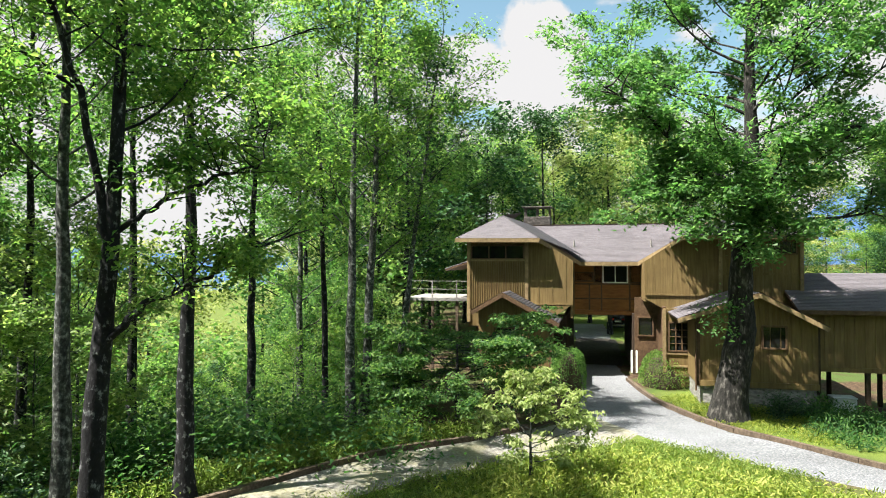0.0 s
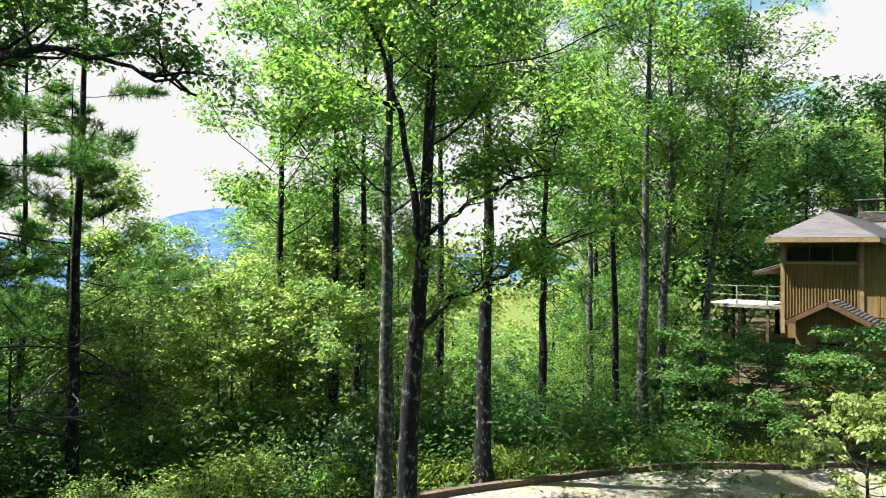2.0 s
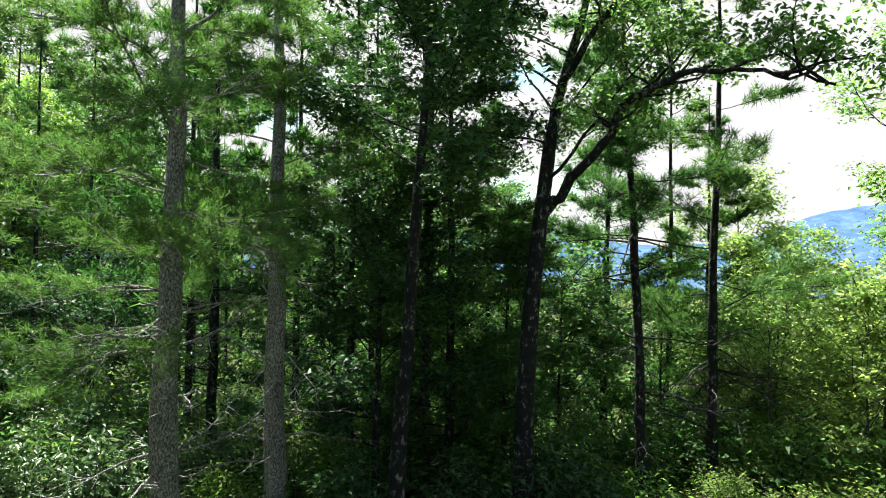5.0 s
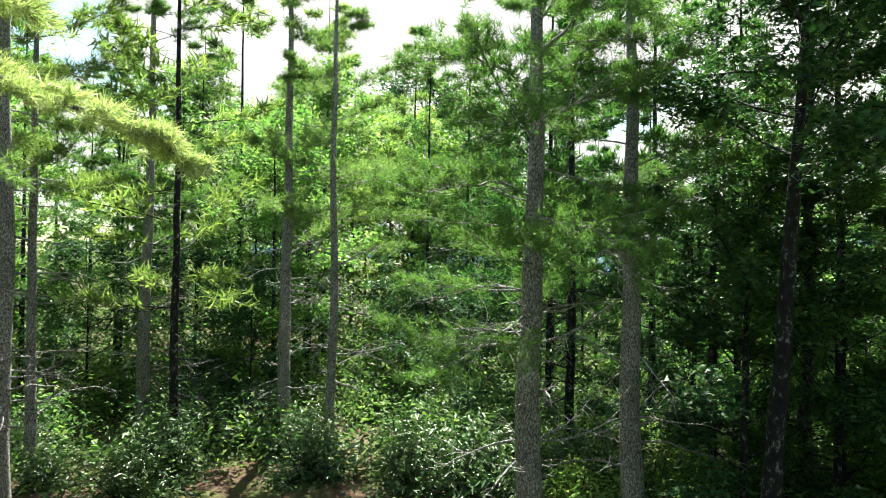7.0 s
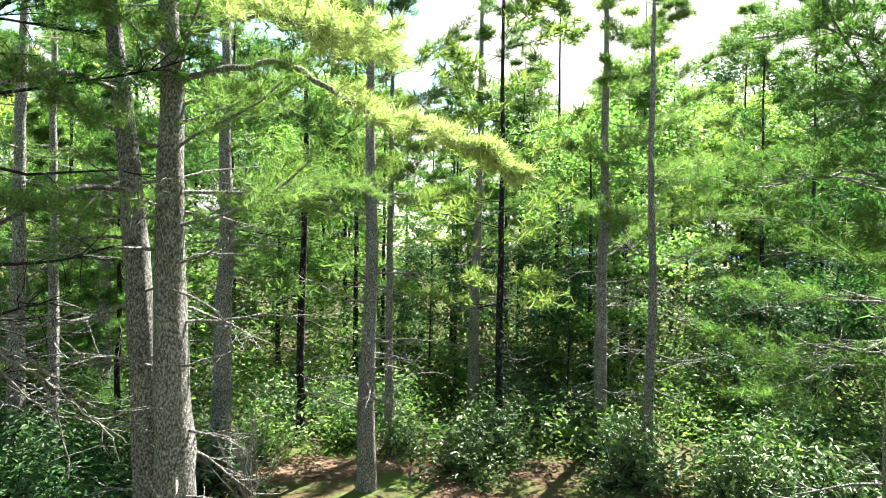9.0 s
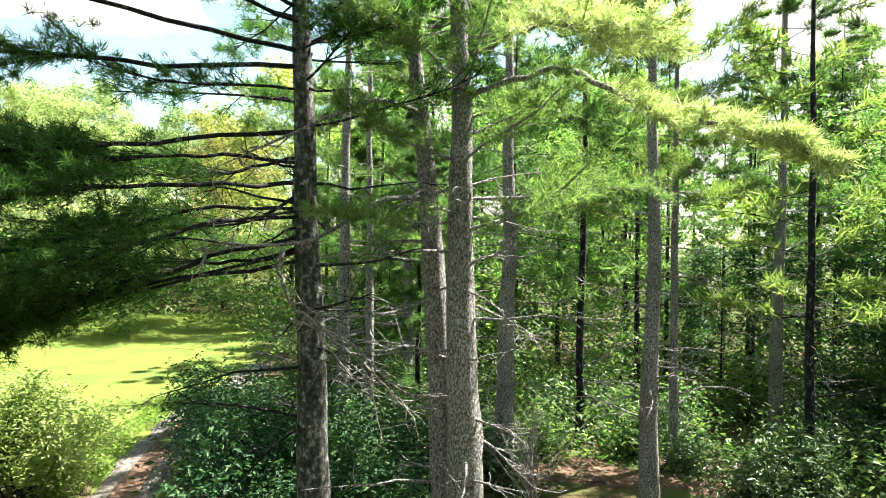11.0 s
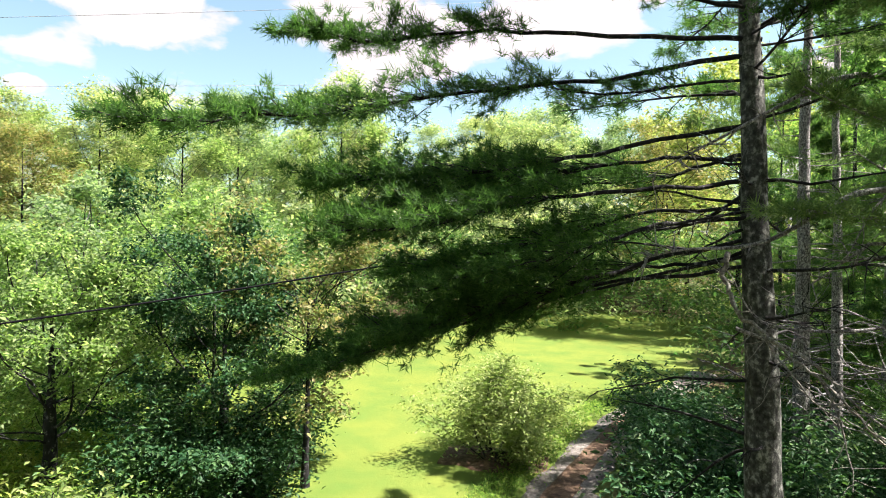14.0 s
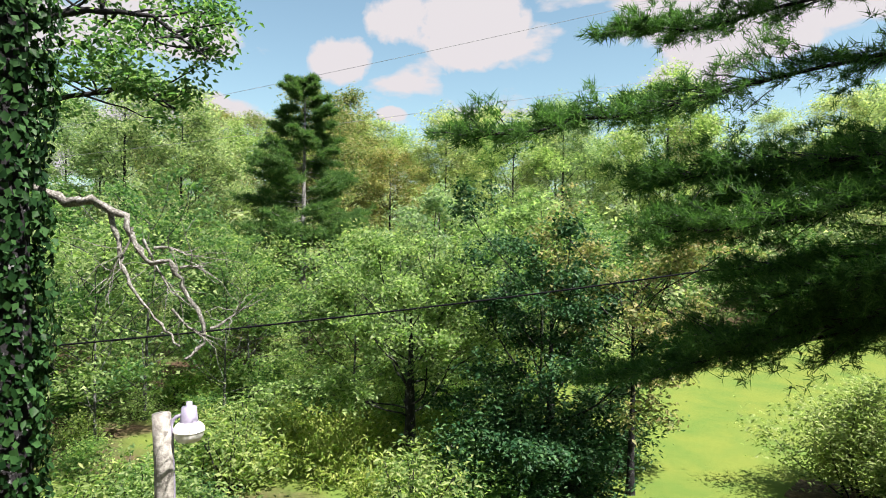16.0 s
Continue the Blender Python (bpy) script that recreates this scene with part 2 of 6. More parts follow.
def shingle_mat():
    m, n, l, b = node_mat("roof_shingle")
    obj, geo = n.new("ShaderNodeObjectInfo"), n.new("ShaderNodeNewGeometry")
    fine = noise_node(n, l, 40, 6, 0.7)
    col = ramp(n, l, fine.outputs["Fac"], [(0.3, (0.06, 0.054, 0.062)), (0.5, (0.11, 0.1, 0.113)), (0.75, (0.175, 0.164, 0.18))]).outputs["Color"]
    isl = ramp(n, l, geo.outputs["Random Per Island"], [(0.0, (0.86, 0.85, 0.86)), (1.0, (1.1, 1.08, 1.08))]).outputs["Color"]
    big = noise_node(n, l, 0.7, 5, 0.7)
    stain = ramp(n, l, big.outputs["Fac"], [(0.35, (0.8, 0.79, 0.78)), (0.62, (1.0, 1.0, 1.0))]).outputs["Color"]
    col = mixed(n, l, mixed(n, l, col, isl, 1.0, "MULTIPLY"), stain, 0.8, "MULTIPLY")
    l.new(col, b.inputs["Base Color"])
    b.inputs["Roughness"].default_value = 0.85
    bump(n, l, b, fine.outputs["Fac"], 0.4, 0.01)
    return m


SHINGLE = shingle_mat()


def plain(name, colour, rough=0.5, metal=0.0, spec=0.5):
    m, n, l, b = node_mat(name)
    tx = noise_node(n, l, 14, 5, 0.6)
    c = ramp(n, l, tx.outputs["Fac"], [(0.3, tuple(0.8 * v for v in colour)), (0.7, tuple(min(1, 1.12 * v) for v in colour))])
    l.new(c.outputs["Color"], b.inputs["Base Color"])
    b.inputs["Roughness"].default_value, b.inputs["Metallic"].default_value, b.inputs["Specular IOR Level"].default_value = rough, metal, spec
    return m


GLASS = plain("dark_window_glass", (0.008, 0.009, 0.01), 0.06, 0.0, 0.4)
WHITE = plain("white_paint", (0.75, 0.75, 0.73), 0.5)
CAR_PAINT = plain("black_car_paint", (0.008, 0.01, 0.018), 0.12, 0.0, 0.8)
RUBBER = plain("black_rubber", (0.015, 0.015, 0.015), 0.8)
CHROME = plain("silver_metal", (0.6, 0.6, 0.6), 0.25, 1.0)
RED_LENS = plain("red_lamp_lens", (0.45, 0.012, 0.012), 0.15)
LAMP_METAL = plain("galvanised_metal", (0.3, 0.28, 0.38), 0.5, 0.3)
LAMP_LENS = plain("milky_lamp_lens", (0.72, 0.71, 0.7), 0.3)
CABLE = plain("black_cable", (0.006, 0.006, 0.008), 0.9, 0.0, 0.05)
WIRE = plain("grey_wire", (0.25, 0.26, 0.28), 0.5, 0.5)
UNIT_GREY = plain("grey_green_cabinet", (0.42, 0.45, 0.42), 0.5)


def ground_mat():
    m, n, l, b = node_mat("ground")
    att = n.new("ShaderNodeAttribute")
    att.attribute_name = "lawn"
    f1 = noise_node(n, l, 6, 8, 0.7)
    f2 = noise_node(n, l, 0.5, 5, 0.6)
    f3 = noise_node(n, l, 40, 4, 0.7)
    litter = ramp(n, l, f1.outputs["Fac"], [(0.3, (0.02, 0.014, 0.009)), (0.5, (0.06, 0.04, 0.026)), (0.72, (0.15, 0.105, 0.07))]).outputs["Color"]
    mossy = mixed(n, l, litter, (0.05, 0.09, 0.02), ramp(n, l, f2.outputs["Fac"], [(0.45, (0, 0, 0)), (0.6, (0.8, 0.8, 0.8))]).outputs["Color"])
    grass = ramp(n, l, f3.outputs["Fac"], [(0.3, (0.052, 0.09, 0.018)), (0.5, (0.09, 0.13, 0.029)), (0.7, (0.15, 0.185, 0.052))]).outputs["Color"]
    patch = ramp(n, l, f2.outputs["Fac"], [(0.35, (0.75, 0.9, 0.8)), (0.6, (1.15, 1.05, 0.9))]).outputs["Color"]
    grass = mixed(n, l, grass, patch, 1.0, "MULTIPLY")
    l.new(mixed(n, l, mossy, grass, att.outputs["Fac"]), b.inputs["Base Color"])
    b.inputs["Roughness"].default_value = 0.95
    b.inputs["Specular IOR Level"].default_value = 0.1
    bump(n, l, b, f1.outputs["Fac"], 0.7, 0.03)
    return m


GROUND = ground_mat()


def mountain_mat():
    m, n, l, b = node_mat("hazed_mountain_backdrop")
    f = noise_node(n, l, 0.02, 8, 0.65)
    # air haze is painted in as blue, and the backdrop glows by itself
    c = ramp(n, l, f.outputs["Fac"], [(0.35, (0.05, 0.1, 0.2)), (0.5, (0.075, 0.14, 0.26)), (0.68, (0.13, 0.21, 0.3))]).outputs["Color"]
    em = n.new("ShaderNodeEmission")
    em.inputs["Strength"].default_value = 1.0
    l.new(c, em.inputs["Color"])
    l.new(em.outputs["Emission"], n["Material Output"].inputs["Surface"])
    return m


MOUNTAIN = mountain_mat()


# ---- mesh helpers ----
def link(name, me, mat, parent=None, label=""):
    ob = new(name, me)
    if mat and not me.materials:
        me.materials.append(mat)
    elif mat and me.materials[0] != mat:
        ob.material_slots[0].link = "OBJECT"
        ob.material_slots[0].material = mat
    if parent:
        ob.parent = parent
    if label:
        ob["label"] = label
    return ob


def mesh_np(name, co, faces, smooth=False):
    """A mesh from arrays: co (n, 3), faces (m, k)."""
    co, faces = np.asarray(co, dtype=np.float32), np.asarray(faces, dtype=np.int32)
    k = faces.shape[1]
    me = bpy.data.meshes.new(name)
    me.vertices.add(len(co))
    me.vertices.foreach_set("co", co.ravel())
    me.loops.add(faces.size)
    me.loops.foreach_set("vertex_index", faces.ravel())
    me.polygons.add(len(faces))
    me.polygons.foreach_set("loop_start", np.arange(0, faces.size, k, dtype=np.int32))
    if smooth:
        me.polygons.foreach_set("use_smooth", np.ones(len(faces), dtype=bool))
    me.update(calc_edges=True)
    return me


def part(name, bm, material, parent, label=""):
    me = bpy.data.meshes.new(name)
    bmesh.ops.recalc_face_normals(bm, faces=bm.faces)
    bm.to_mesh(me)
    bm.free()
    return link(name, me, material, parent, label)


def thing(name, label, category, group="", m=None, kind=""):
    e = new(name)
    if m is not None:
        e.matrix_basis = m
    return tagged(e, label, category, group, kind)


def add_box(bm, lo, hi, bevel=0.0, m=None):
    co = [(x, y, z) for x in (lo[0], hi[0]) for y in (lo[1], hi[1]) for z in (lo[2], hi[2])]
    vs = [bm.verts.new(c) for c in co]
    fs = [bm.faces.new([vs[i] for i in q]) for q in ((0, 1, 3, 2), (4, 6, 7, 5), (0, 4, 5, 1), (2, 3, 7, 6), (0, 2, 6, 4), (1, 5, 7, 3))]
    if bevel:
        r = bmesh.ops.bevel(bm, geom=list({e for f in fs for e in f.edges}), offset=bevel, segments=1, affect="EDGES")
        vs = list({v for f in r["faces"] for v in f.verts} | {v for v in vs if v.is_valid})
    if m is not None:
        bmesh.ops.transform(bm, matrix=m, verts=vs)
    return bm


def box(lo, hi, bevel=0.0):
    return add_box(bmesh.new(), lo, hi, bevel)


def add_prism(bm, poly, offset):
    """A solid from a polygon in space, pushed along offset."""
    a = [bm.verts.new(p) for p in poly]
    b = [bm.verts.new(Vector(p) + Vector(offset)) for p in poly]
    k = len(poly)
    bm.faces.new(a)
    bm.faces.new(b[::-1])
    for i in range(k):
        bm.faces.new((a[i], b[i], b[(i + 1) % k], a[(i + 1) % k]))
    return bm


def prism(poly, offset):
    return add_prism(bmesh.new(), poly, offset)


def beam(bm, p, q, w, h):
    """A bar of section w x h from p to q."""
    p, q = Vector(p), Vector(q)
    d = (q - p).normalized()
    s = d.cross(Vector((0, 0, 1)))
    s = s.normalized() if s.length > 1e-4 else Vector((1, 0, 0))
    t = s.cross(d).normalized()
    poly = [p + s * a * w / 2 + t * c * h / 2 for a, c in ((-1, -1), (1, -1), (1, 1), (-1, 1))]
    return add_prism(bm, poly, q - p)


def tube(path, radii, sides=8, wob=0.0, rng=None):
    """Rings along a path; returns vertices and quads."""
    path = np.asarray(path, float)
    n = len(path)
    tan = np.gradient(path, axis=0)
    tan /= np.linalg.norm(tan, axis=1)[:, None] + 1e-9
    ref = np.array([1.0, 0.0, 0.0]) if abs(tan[0][0]) < 0.9 else np.array([0.0, 1.0, 0.0])
    co = []
    ang = np.arange(sides) * 2 * np.pi / sides
    for i in range(n):
        u = ref - tan[i] * (ref @ tan[i])
        u /= np.linalg.norm(u) + 1e-9
        ref = u
        v = np.cross(tan[i], u)
        r = radii[i] * (1 + (rng.normal(0, wob, sides) if wob and rng is not None else 0))
        co.append(path[i] + np.outer(np.cos(ang) * r, u) + np.outer(np.sin(ang) * r, v))
    co = np.concatenate(co)
    i, j = np.meshgrid(np.arange(n - 1), np.arange(sides), indexing="ij")
    a = i * sides + j
    b = i * sides + (j + 1) % sides
    quads = np.stack([a, b, b + sides, a + sides], -1).reshape(-1, 4)
    return co, quads


class Tubes:
    def __init__(self):
        self.co, self.fa, self.n = [], [], 0

    def add(self, path, radii, sides=6, wob=0.0, rng=None):
        c, f = tube(path, radii, sides, wob, rng)
        self.co.append(c)
        self.fa.append(f + self.n)
        self.n += len(c)

    def take(self, other):
        for c, f in zip(other.co, other.fa):
            self.co.append(c)
            self.fa.append(f + self.n)
        self.n += other.n

    def mesh(self, name):
        return mesh_np(name, np.concatenate(self.co), np.concatenate(self.fa), True)


def woody(T, limbs, W, split, limb_name="limb"):
    """The wood of a tree: the trunk alone with its limbs and twigs beside it, or all in one."""
    if not split:
        B = Tubes()
        for o in (*limbs, W):
            B.take(o)
        return T.mesh("trunk"), [("branchwork", B.mesh("branchwork"))]
    return T.mesh("trunk"), [(limb_name, o.mesh(limb_name)) for o in limbs] + ([("twig", W.mesh("twig"))] if W.n else [])


def unit(v):
    return v / (np.linalg.norm(v, axis=-1, keepdims=True) + 1e-9)


def leaf_mesh(name, at, along, up, length, ratio=0.5, fold=0.12):
    """Pointed, folded blades: one island of two triangles each."""
    along = unit(along)
    side = unit(np.cross(along, up))
    nor = np.cross(side, along)
    ln = np.asarray(length)[:, None]
    a = at
    c = at + along * ln - nor * ln * 0.12
    mid = at + along * ln * 0.45 + nor * ln * fold
    b, d = mid + side * ln * ratio * 0.5, mid - side * ln * ratio * 0.5
    co = np.stack([a, b, c, d], 1).reshape(-1, 3)
    k = np.arange(len(at))[:, None] * 4
    tris = np.concatenate([k + np.array([[0, 1, 2]]), k + np.array([[0, 2, 3]])], 1).reshape(-1, 3)
    return mesh_np(name, co, tris)


def sliver_mesh(name, at, along, up, length, ratio=0.55):
    """Small leaves for growth further off: one triangle each."""
    along = unit(along)
    side = unit(np.cross(along, up))
    ln = np.asarray(length)[:, None]
    co = np.stack([at - side * ln * ratio * 0.5, at + side * ln * ratio * 0.5, at + along * ln], 1).reshape(-1, 3)
    return mesh_np(name, co, np.arange(len(co)).reshape(-1, 3))


def needle_mesh(name, at, along, length, width, rng):
    """Thin single-triangle needles."""
    along = unit(along)
    side = unit(np.cross(along, rng.normal(size=at.shape)))
    ln, w = np.asarray(length)[:, None], np.asarray(width)[:, None]
    co = np.stack([at - side * w / 2, at + side * w / 2, at + along * ln], 1).reshape(-1, 3)
    return mesh_np(name, co, np.arange(len(co)).reshape(-1, 3))


def place(bearing, distance):
    """Plan position from a bearing (degrees, counter-clockwise from +y) and a distance."""
    return -math.sin(radians(bearing)) * distance, math.cos(radians(bearing)) * distance


def smooth(a, b, x):
    s = np.clip((np.asarray(x, float) - a) / (b - a), 0, 1)
    return s * s * (3 - 2 * s)


def height(x, y):
    """The lie of the land: a levelled yard, a valley that falls away beyond the drive, a wooded rise behind the lawn."""
    x, y = np.asarray(x, float), np.asarray(y, float)
    r = np.hypot(x, y)
    az = np.degrees(np.arctan2(-x, y)) % 360
    valley = smooth(2, 22, az) * (1 - smooth(85, 125, az))
    z = -valley * np.minimum(0.3 * np.maximum(r - 18, 0), 75) * smooth(18, 30, r)
    z = z - smooth(95, 120, az) * (1 - smooth(150, 185, az)) * np.minimum(0.04 * np.maximum(r - 18, 0), 4)
    z = z + smooth(178, 205, az) * (1 - smooth(290, 320, az)) * np.minimum(0.1 * np.maximum(r - 46, 0), 14)
    u, v = x * math.cos(radians(13)) - y * math.sin(radians(13)), x * math.sin(radians(13)) + y * math.cos(radians(13))
    z = z - 1.3 * smooth(8.5, 13, u) * smooth(22, 30, v) * (1 - smooth(60, 80, v))
    z = z + 0.12 * np.sin(x * 0.31 + 1.3) * np.sin(y * 0.27) * smooth(16, 30, r) * (1 - smooth(30, 34, v) * smooth(-20, 0, u))
    return z


def ground_z(x, y):
    return float(height(x, y))


# ---- ground ----
def in_poly(x, y, poly):
    inside = np.zeros(np.shape(x), bool)
    j = len(poly) - 1
    for i in range(len(poly)):
        (xi, yi), (xj, yj) = poly[i], poly[j]
        cut = ((yi > y) != (yj > y)) & (x < (xj - xi) * (y - yi) / (yj - yi + 1e-12) + xi)
        inside ^= cut
        j = i
    return inside


LAWNS = [
    [(1.8, -58.49), (17.9, -54.18), (26.64, -35.29), (31.49, -20.73), (30.18, -6.73), (17.91, -2.06), (12.37, -6.66), (6.55, -8.26), (3.37, -14.45), (2.57, -23.49)],   # lawn by the lane
    [(-3.1, 15.39), (0.98, 18.05), (5.08, 20), (7.7, 18.28), (11.06, 15.26), (9.96, 8.8), (-0.05, 8.93), (-5.04, 10.79)],                 # island of the turning loop
    [(2.52, 19.04), (6.42, 21.61), (8.14, 20.52), (10.32, 18.41), (9.09, 16.82), (5.07, 18.45)],                            # tip of the island
    [(9.27, 28.19), (9.79, 22.53), (12.14, 19.28), (19.91, 15.55), (22.22, 25.59), (14.41, 31.13)],                                     # bank before the house
    [(8.51, 47.85), (24.94, 44.51), (26.64, 69.76), (6.13, 69.99)],                                                                 # clearing behind the house
    [(-9.03, 13.16), (-5.72, 16.16), (-1.49, 19.92), (2.01, 21.33), (0.98, 22.62), (-4.16, 19.97), (-9.07, 15.18)],                    # verge outside the edging
]


def make_ground():
    rings = np.concatenate([[0.02], np.arange(0.7, 60, 0.7), 60 * 1.12 ** np.arange(0, 38)])
    n = 400
    th = np.arange(n) * 2 * np.pi / n
    R, T = np.meshgrid(rings, th, indexing="ij")
    x, y = 0.31 - np.sin(T) * R, 0.17 + np.cos(T) * R
    z = height(x, y)
    lawn = np.zeros_like(x)
    jig_x, jig_y = 0.5 * np.sin(y * 1.7 + x), 0.5 * np.sin(x * 1.9 - y)
    for poly in LAWNS:
        lawn = np.maximum(lawn, in_poly(x + jig_x, y + jig_y, poly))
    az = np.degrees(np.arctan2(-x, y)) % 360
    lawn = np.maximum(lawn, 0.7 * ((az > 3) & (az < 62) & (np.hypot(x, y) > 27)))      # grassy growth on the open slope
    lawn = (lawn + np.roll(lawn, 1, 1) + np.roll(lawn, -1, 1) + np.roll(lawn, 1, 0) + np.roll(lawn, -1, 0)) / 5
    i, j = np.meshgrid(np.arange(len(rings) - 1), np.arange(n), indexing="ij")
    a, b = i * n + j, i * n + (j + 1) % n
    quads = np.stack([a, b, b + n, a + n], -1).reshape(-1, 4)
    me = mesh_np("ground", np.stack([x, y, z], -1).reshape(-1, 3), quads, True)
    att = me.attributes.new("lawn", "FLOAT", "POINT")
    att.data.foreach_set("value", lawn.astype(np.float32).ravel())
    tagged(link("ground", me, GROUND), "uneven woodland ground with leaf litter and mown grass", "ground", kind="structure")


make_ground()


def ribbon(name, mid, widths, mat, label, lift=0.04, jag=0.12, step=0.5, category="road", kind="structure", tilt=0.0):
    """A strip of ground cover along a line, with ragged edges, draped over the land."""
    rng = np.random.default_rng(len(name) + len(mid))
    mid = np.asarray(mid, float)
    seg = np.r_[0, np.cumsum(np.linalg.norm(np.diff(mid, axis=0), axis=1))]
    s = np.arange(0, seg[-1], step)
    px, py, w = np.interp(s, seg, mid[:, 0]), np.interp(s, seg, mid[:, 1]), np.interp(s, seg, widths)
    for _ in range(3):
        px[1:-1], py[1:-1] = (px[:-2] + 2 * px[1:-1] + px[2:]) / 4, (py[:-2] + 2 * py[1:-1] + py[2:]) / 4
    tx, ty = np.gradient(px), np.gradient(py)
    ln = np.hypot(tx, ty)
    nx, ny = -ty / ln, tx / ln
    cols = 9
    off = np.linspace(-0.5, 0.5, cols)
    wob = np.stack([rng.normal(0, jag, len(s)), rng.normal(0, jag, len(s))], 1)
    co = []
    for k, o in enumerate(off):
        ww = w * o + (wob[:, 0] * (k == 0) + wob[:, 1] * (k == cols - 1))
        x, y = px + nx * ww, py + ny * ww
        edge = abs(o) * 2
        co.append(np.stack([x, y, height(x, y) + lift - 0.1 * (edge > 0.99)], 1))
    co = np.stack(co, 1)
    i, j = np.meshgrid(np.arange(len(s) - 1), np.arange(cols - 1), indexing="ij")
    a = i * cols + j
    me = mesh_np(name, co.reshape(-1, 3), np.stack([a, a + cols, a + cols + 1, a + 1], -1).reshape(-1, 4), True)
    return tagged(link(name, me, mat), label, category, kind=kind)


def loop_mat():
    m, n, l, b = node_mat("mossy_gravel")
    f1, f2 = noise_node(n, l, 10, 8, 0.7), noise_node(n, l, 0.7, 5, 0.65)
    c = ramp(n, l, f1.outputs["Fac"], [(0.3, (0.08, 0.072, 0.063)), (0.5, (0.19, 0.18, 0.165)), (0.7, (0.34, 0.33, 0.315))]).outputs["Color"]
    k = ramp(n, l, f2.outputs["Fac"], [(0.42, (0, 0, 0)), (0.6, (0.5, 0.5, 0.5))]).outputs["Color"]
    l.new(mixed(n, l, c, (0.2, 0.19, 0.075), k), b.inputs["Base Color"])
    b.inputs["Roughness"].default_value = 0.95
    bump(n, l, b, f1.outputs["Fac"], 1.0, 0.05)
    return m


LOOP = loop_mat()
LANE = surface("lane_gravel", [(0.3, (0.06, 0.05, 0.045)), (0.5, (0.13, 0.12, 0.11)), (0.7, (0.24, 0.23, 0.22))], 11, 0.95, (1, 1, 1), 1.0, 0.05, 0.8)
# the drive runs out of the carport, swings past the island and loops round it
ribbon("driveway", [(13.94, 59.92), (11.67, 47.63), (8.98, 36.22), (7.85, 29.84), (7.38, 24.59), (8.75, 20.92), (12.1, 17.35), (16.9, 12.64)],
       [3.6, 3.2, 2.6, 3.4, 4.6, 3.6, 3.2, 3.2], GRAVEL, "pale gravel driveway running under the house bridge")
# strip darkened in place of the shade beneath the house
ribbon("carport_floor", [(11.89, 48.18), (9.31, 37.4), (8.97, 35.9)], [3.4, 3.4, 2.9], CARPORT_SHADE, "open carport floor with the bridge's shade painted in", lift=0.06, jag=0.05)
ribbon("driveway_loop", [(7.58, 24.58), (5.51, 22.05), (1.49, 19.89), (-1.79, 17.93), (-4.71, 15.47), (-7.63, 11.9), (-8.89, 6.62)],
       [2.6, 3.4, 3.0, 3.0, 3.0, 2.8, 2.8], LOOP, "dappled gravel loop with mossy margins", lift=0.03)
ribbon("lane", [(3.52, -8.28), (3.69, -10.15), (3.93, -12.39), (4.06, -14.75), (3.97, -18.07), (3.87, -22.16), (3.10, -26.82), (1.78, -33.95)], [2.1, 2.1, 2.1, 2.0, 1.9, 1.7, 1.5, 1.5], LANE,
       "two-track gravel lane beside the lawn", jag=0.28)
ribbon("lane_litter", [(3.69, -10.15), (3.93, -12.39), (4.06, -14.75), (3.97, -18.07), (3.87, -22.16), (3.10, -26.82)], [0.9, 0.9, 0.9, 0.8, 0.6, 0.5], MULCH,
       "russet leaf litter between the wheel tracks", lift=0.06)
ribbon("woodland_path", [(-6.43, -8.19), (-8.79, -10.28), (-10.47, -12.34), (-10.26, -14.52), (-7.49, -15.56), (-3.92, -16.77)], [1.2, 1.2, 1.2, 1.4, 1.6, 1.2], MULCH,
       "russet mulched path through the pines", lift=0.04, category="path")
ribbon("mulch_bed", [(4.9, -16.9), (6.2, -16.6), (8.2, -16.2)], [1.6, 2.6, 1.8], MULCH, "russet mulch bed under the lawn shrub", lift=0.05, category="mulch bed")


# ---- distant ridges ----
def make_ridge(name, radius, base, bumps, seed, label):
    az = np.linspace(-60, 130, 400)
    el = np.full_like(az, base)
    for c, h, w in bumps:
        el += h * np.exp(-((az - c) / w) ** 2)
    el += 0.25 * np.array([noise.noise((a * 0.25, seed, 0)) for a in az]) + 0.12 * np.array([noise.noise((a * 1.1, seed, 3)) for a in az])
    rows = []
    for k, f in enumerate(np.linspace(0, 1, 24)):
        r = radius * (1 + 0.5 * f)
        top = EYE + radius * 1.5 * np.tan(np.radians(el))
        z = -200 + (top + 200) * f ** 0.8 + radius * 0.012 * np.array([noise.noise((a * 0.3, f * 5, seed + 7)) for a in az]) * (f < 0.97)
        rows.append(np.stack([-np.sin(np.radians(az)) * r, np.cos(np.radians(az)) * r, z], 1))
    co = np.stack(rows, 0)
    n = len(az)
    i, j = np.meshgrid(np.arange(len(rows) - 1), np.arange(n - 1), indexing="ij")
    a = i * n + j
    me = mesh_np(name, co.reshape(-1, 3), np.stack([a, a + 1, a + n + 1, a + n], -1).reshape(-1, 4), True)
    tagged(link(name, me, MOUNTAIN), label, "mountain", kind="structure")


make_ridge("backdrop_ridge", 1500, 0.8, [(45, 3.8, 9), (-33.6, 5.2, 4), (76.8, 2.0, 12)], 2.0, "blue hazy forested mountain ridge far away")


# ---- house ----
HOUSE_TURN = pose(-0.38, -0.5, 0.23, 0, 0, -13.8)


def wall_panel(name, parent, u0, u1, v, z0, z1, mat=None, thick=0.12):
    return part(name, box((u0, v, z0), (u1, v + thick, z1)), mat or SIDING, parent)


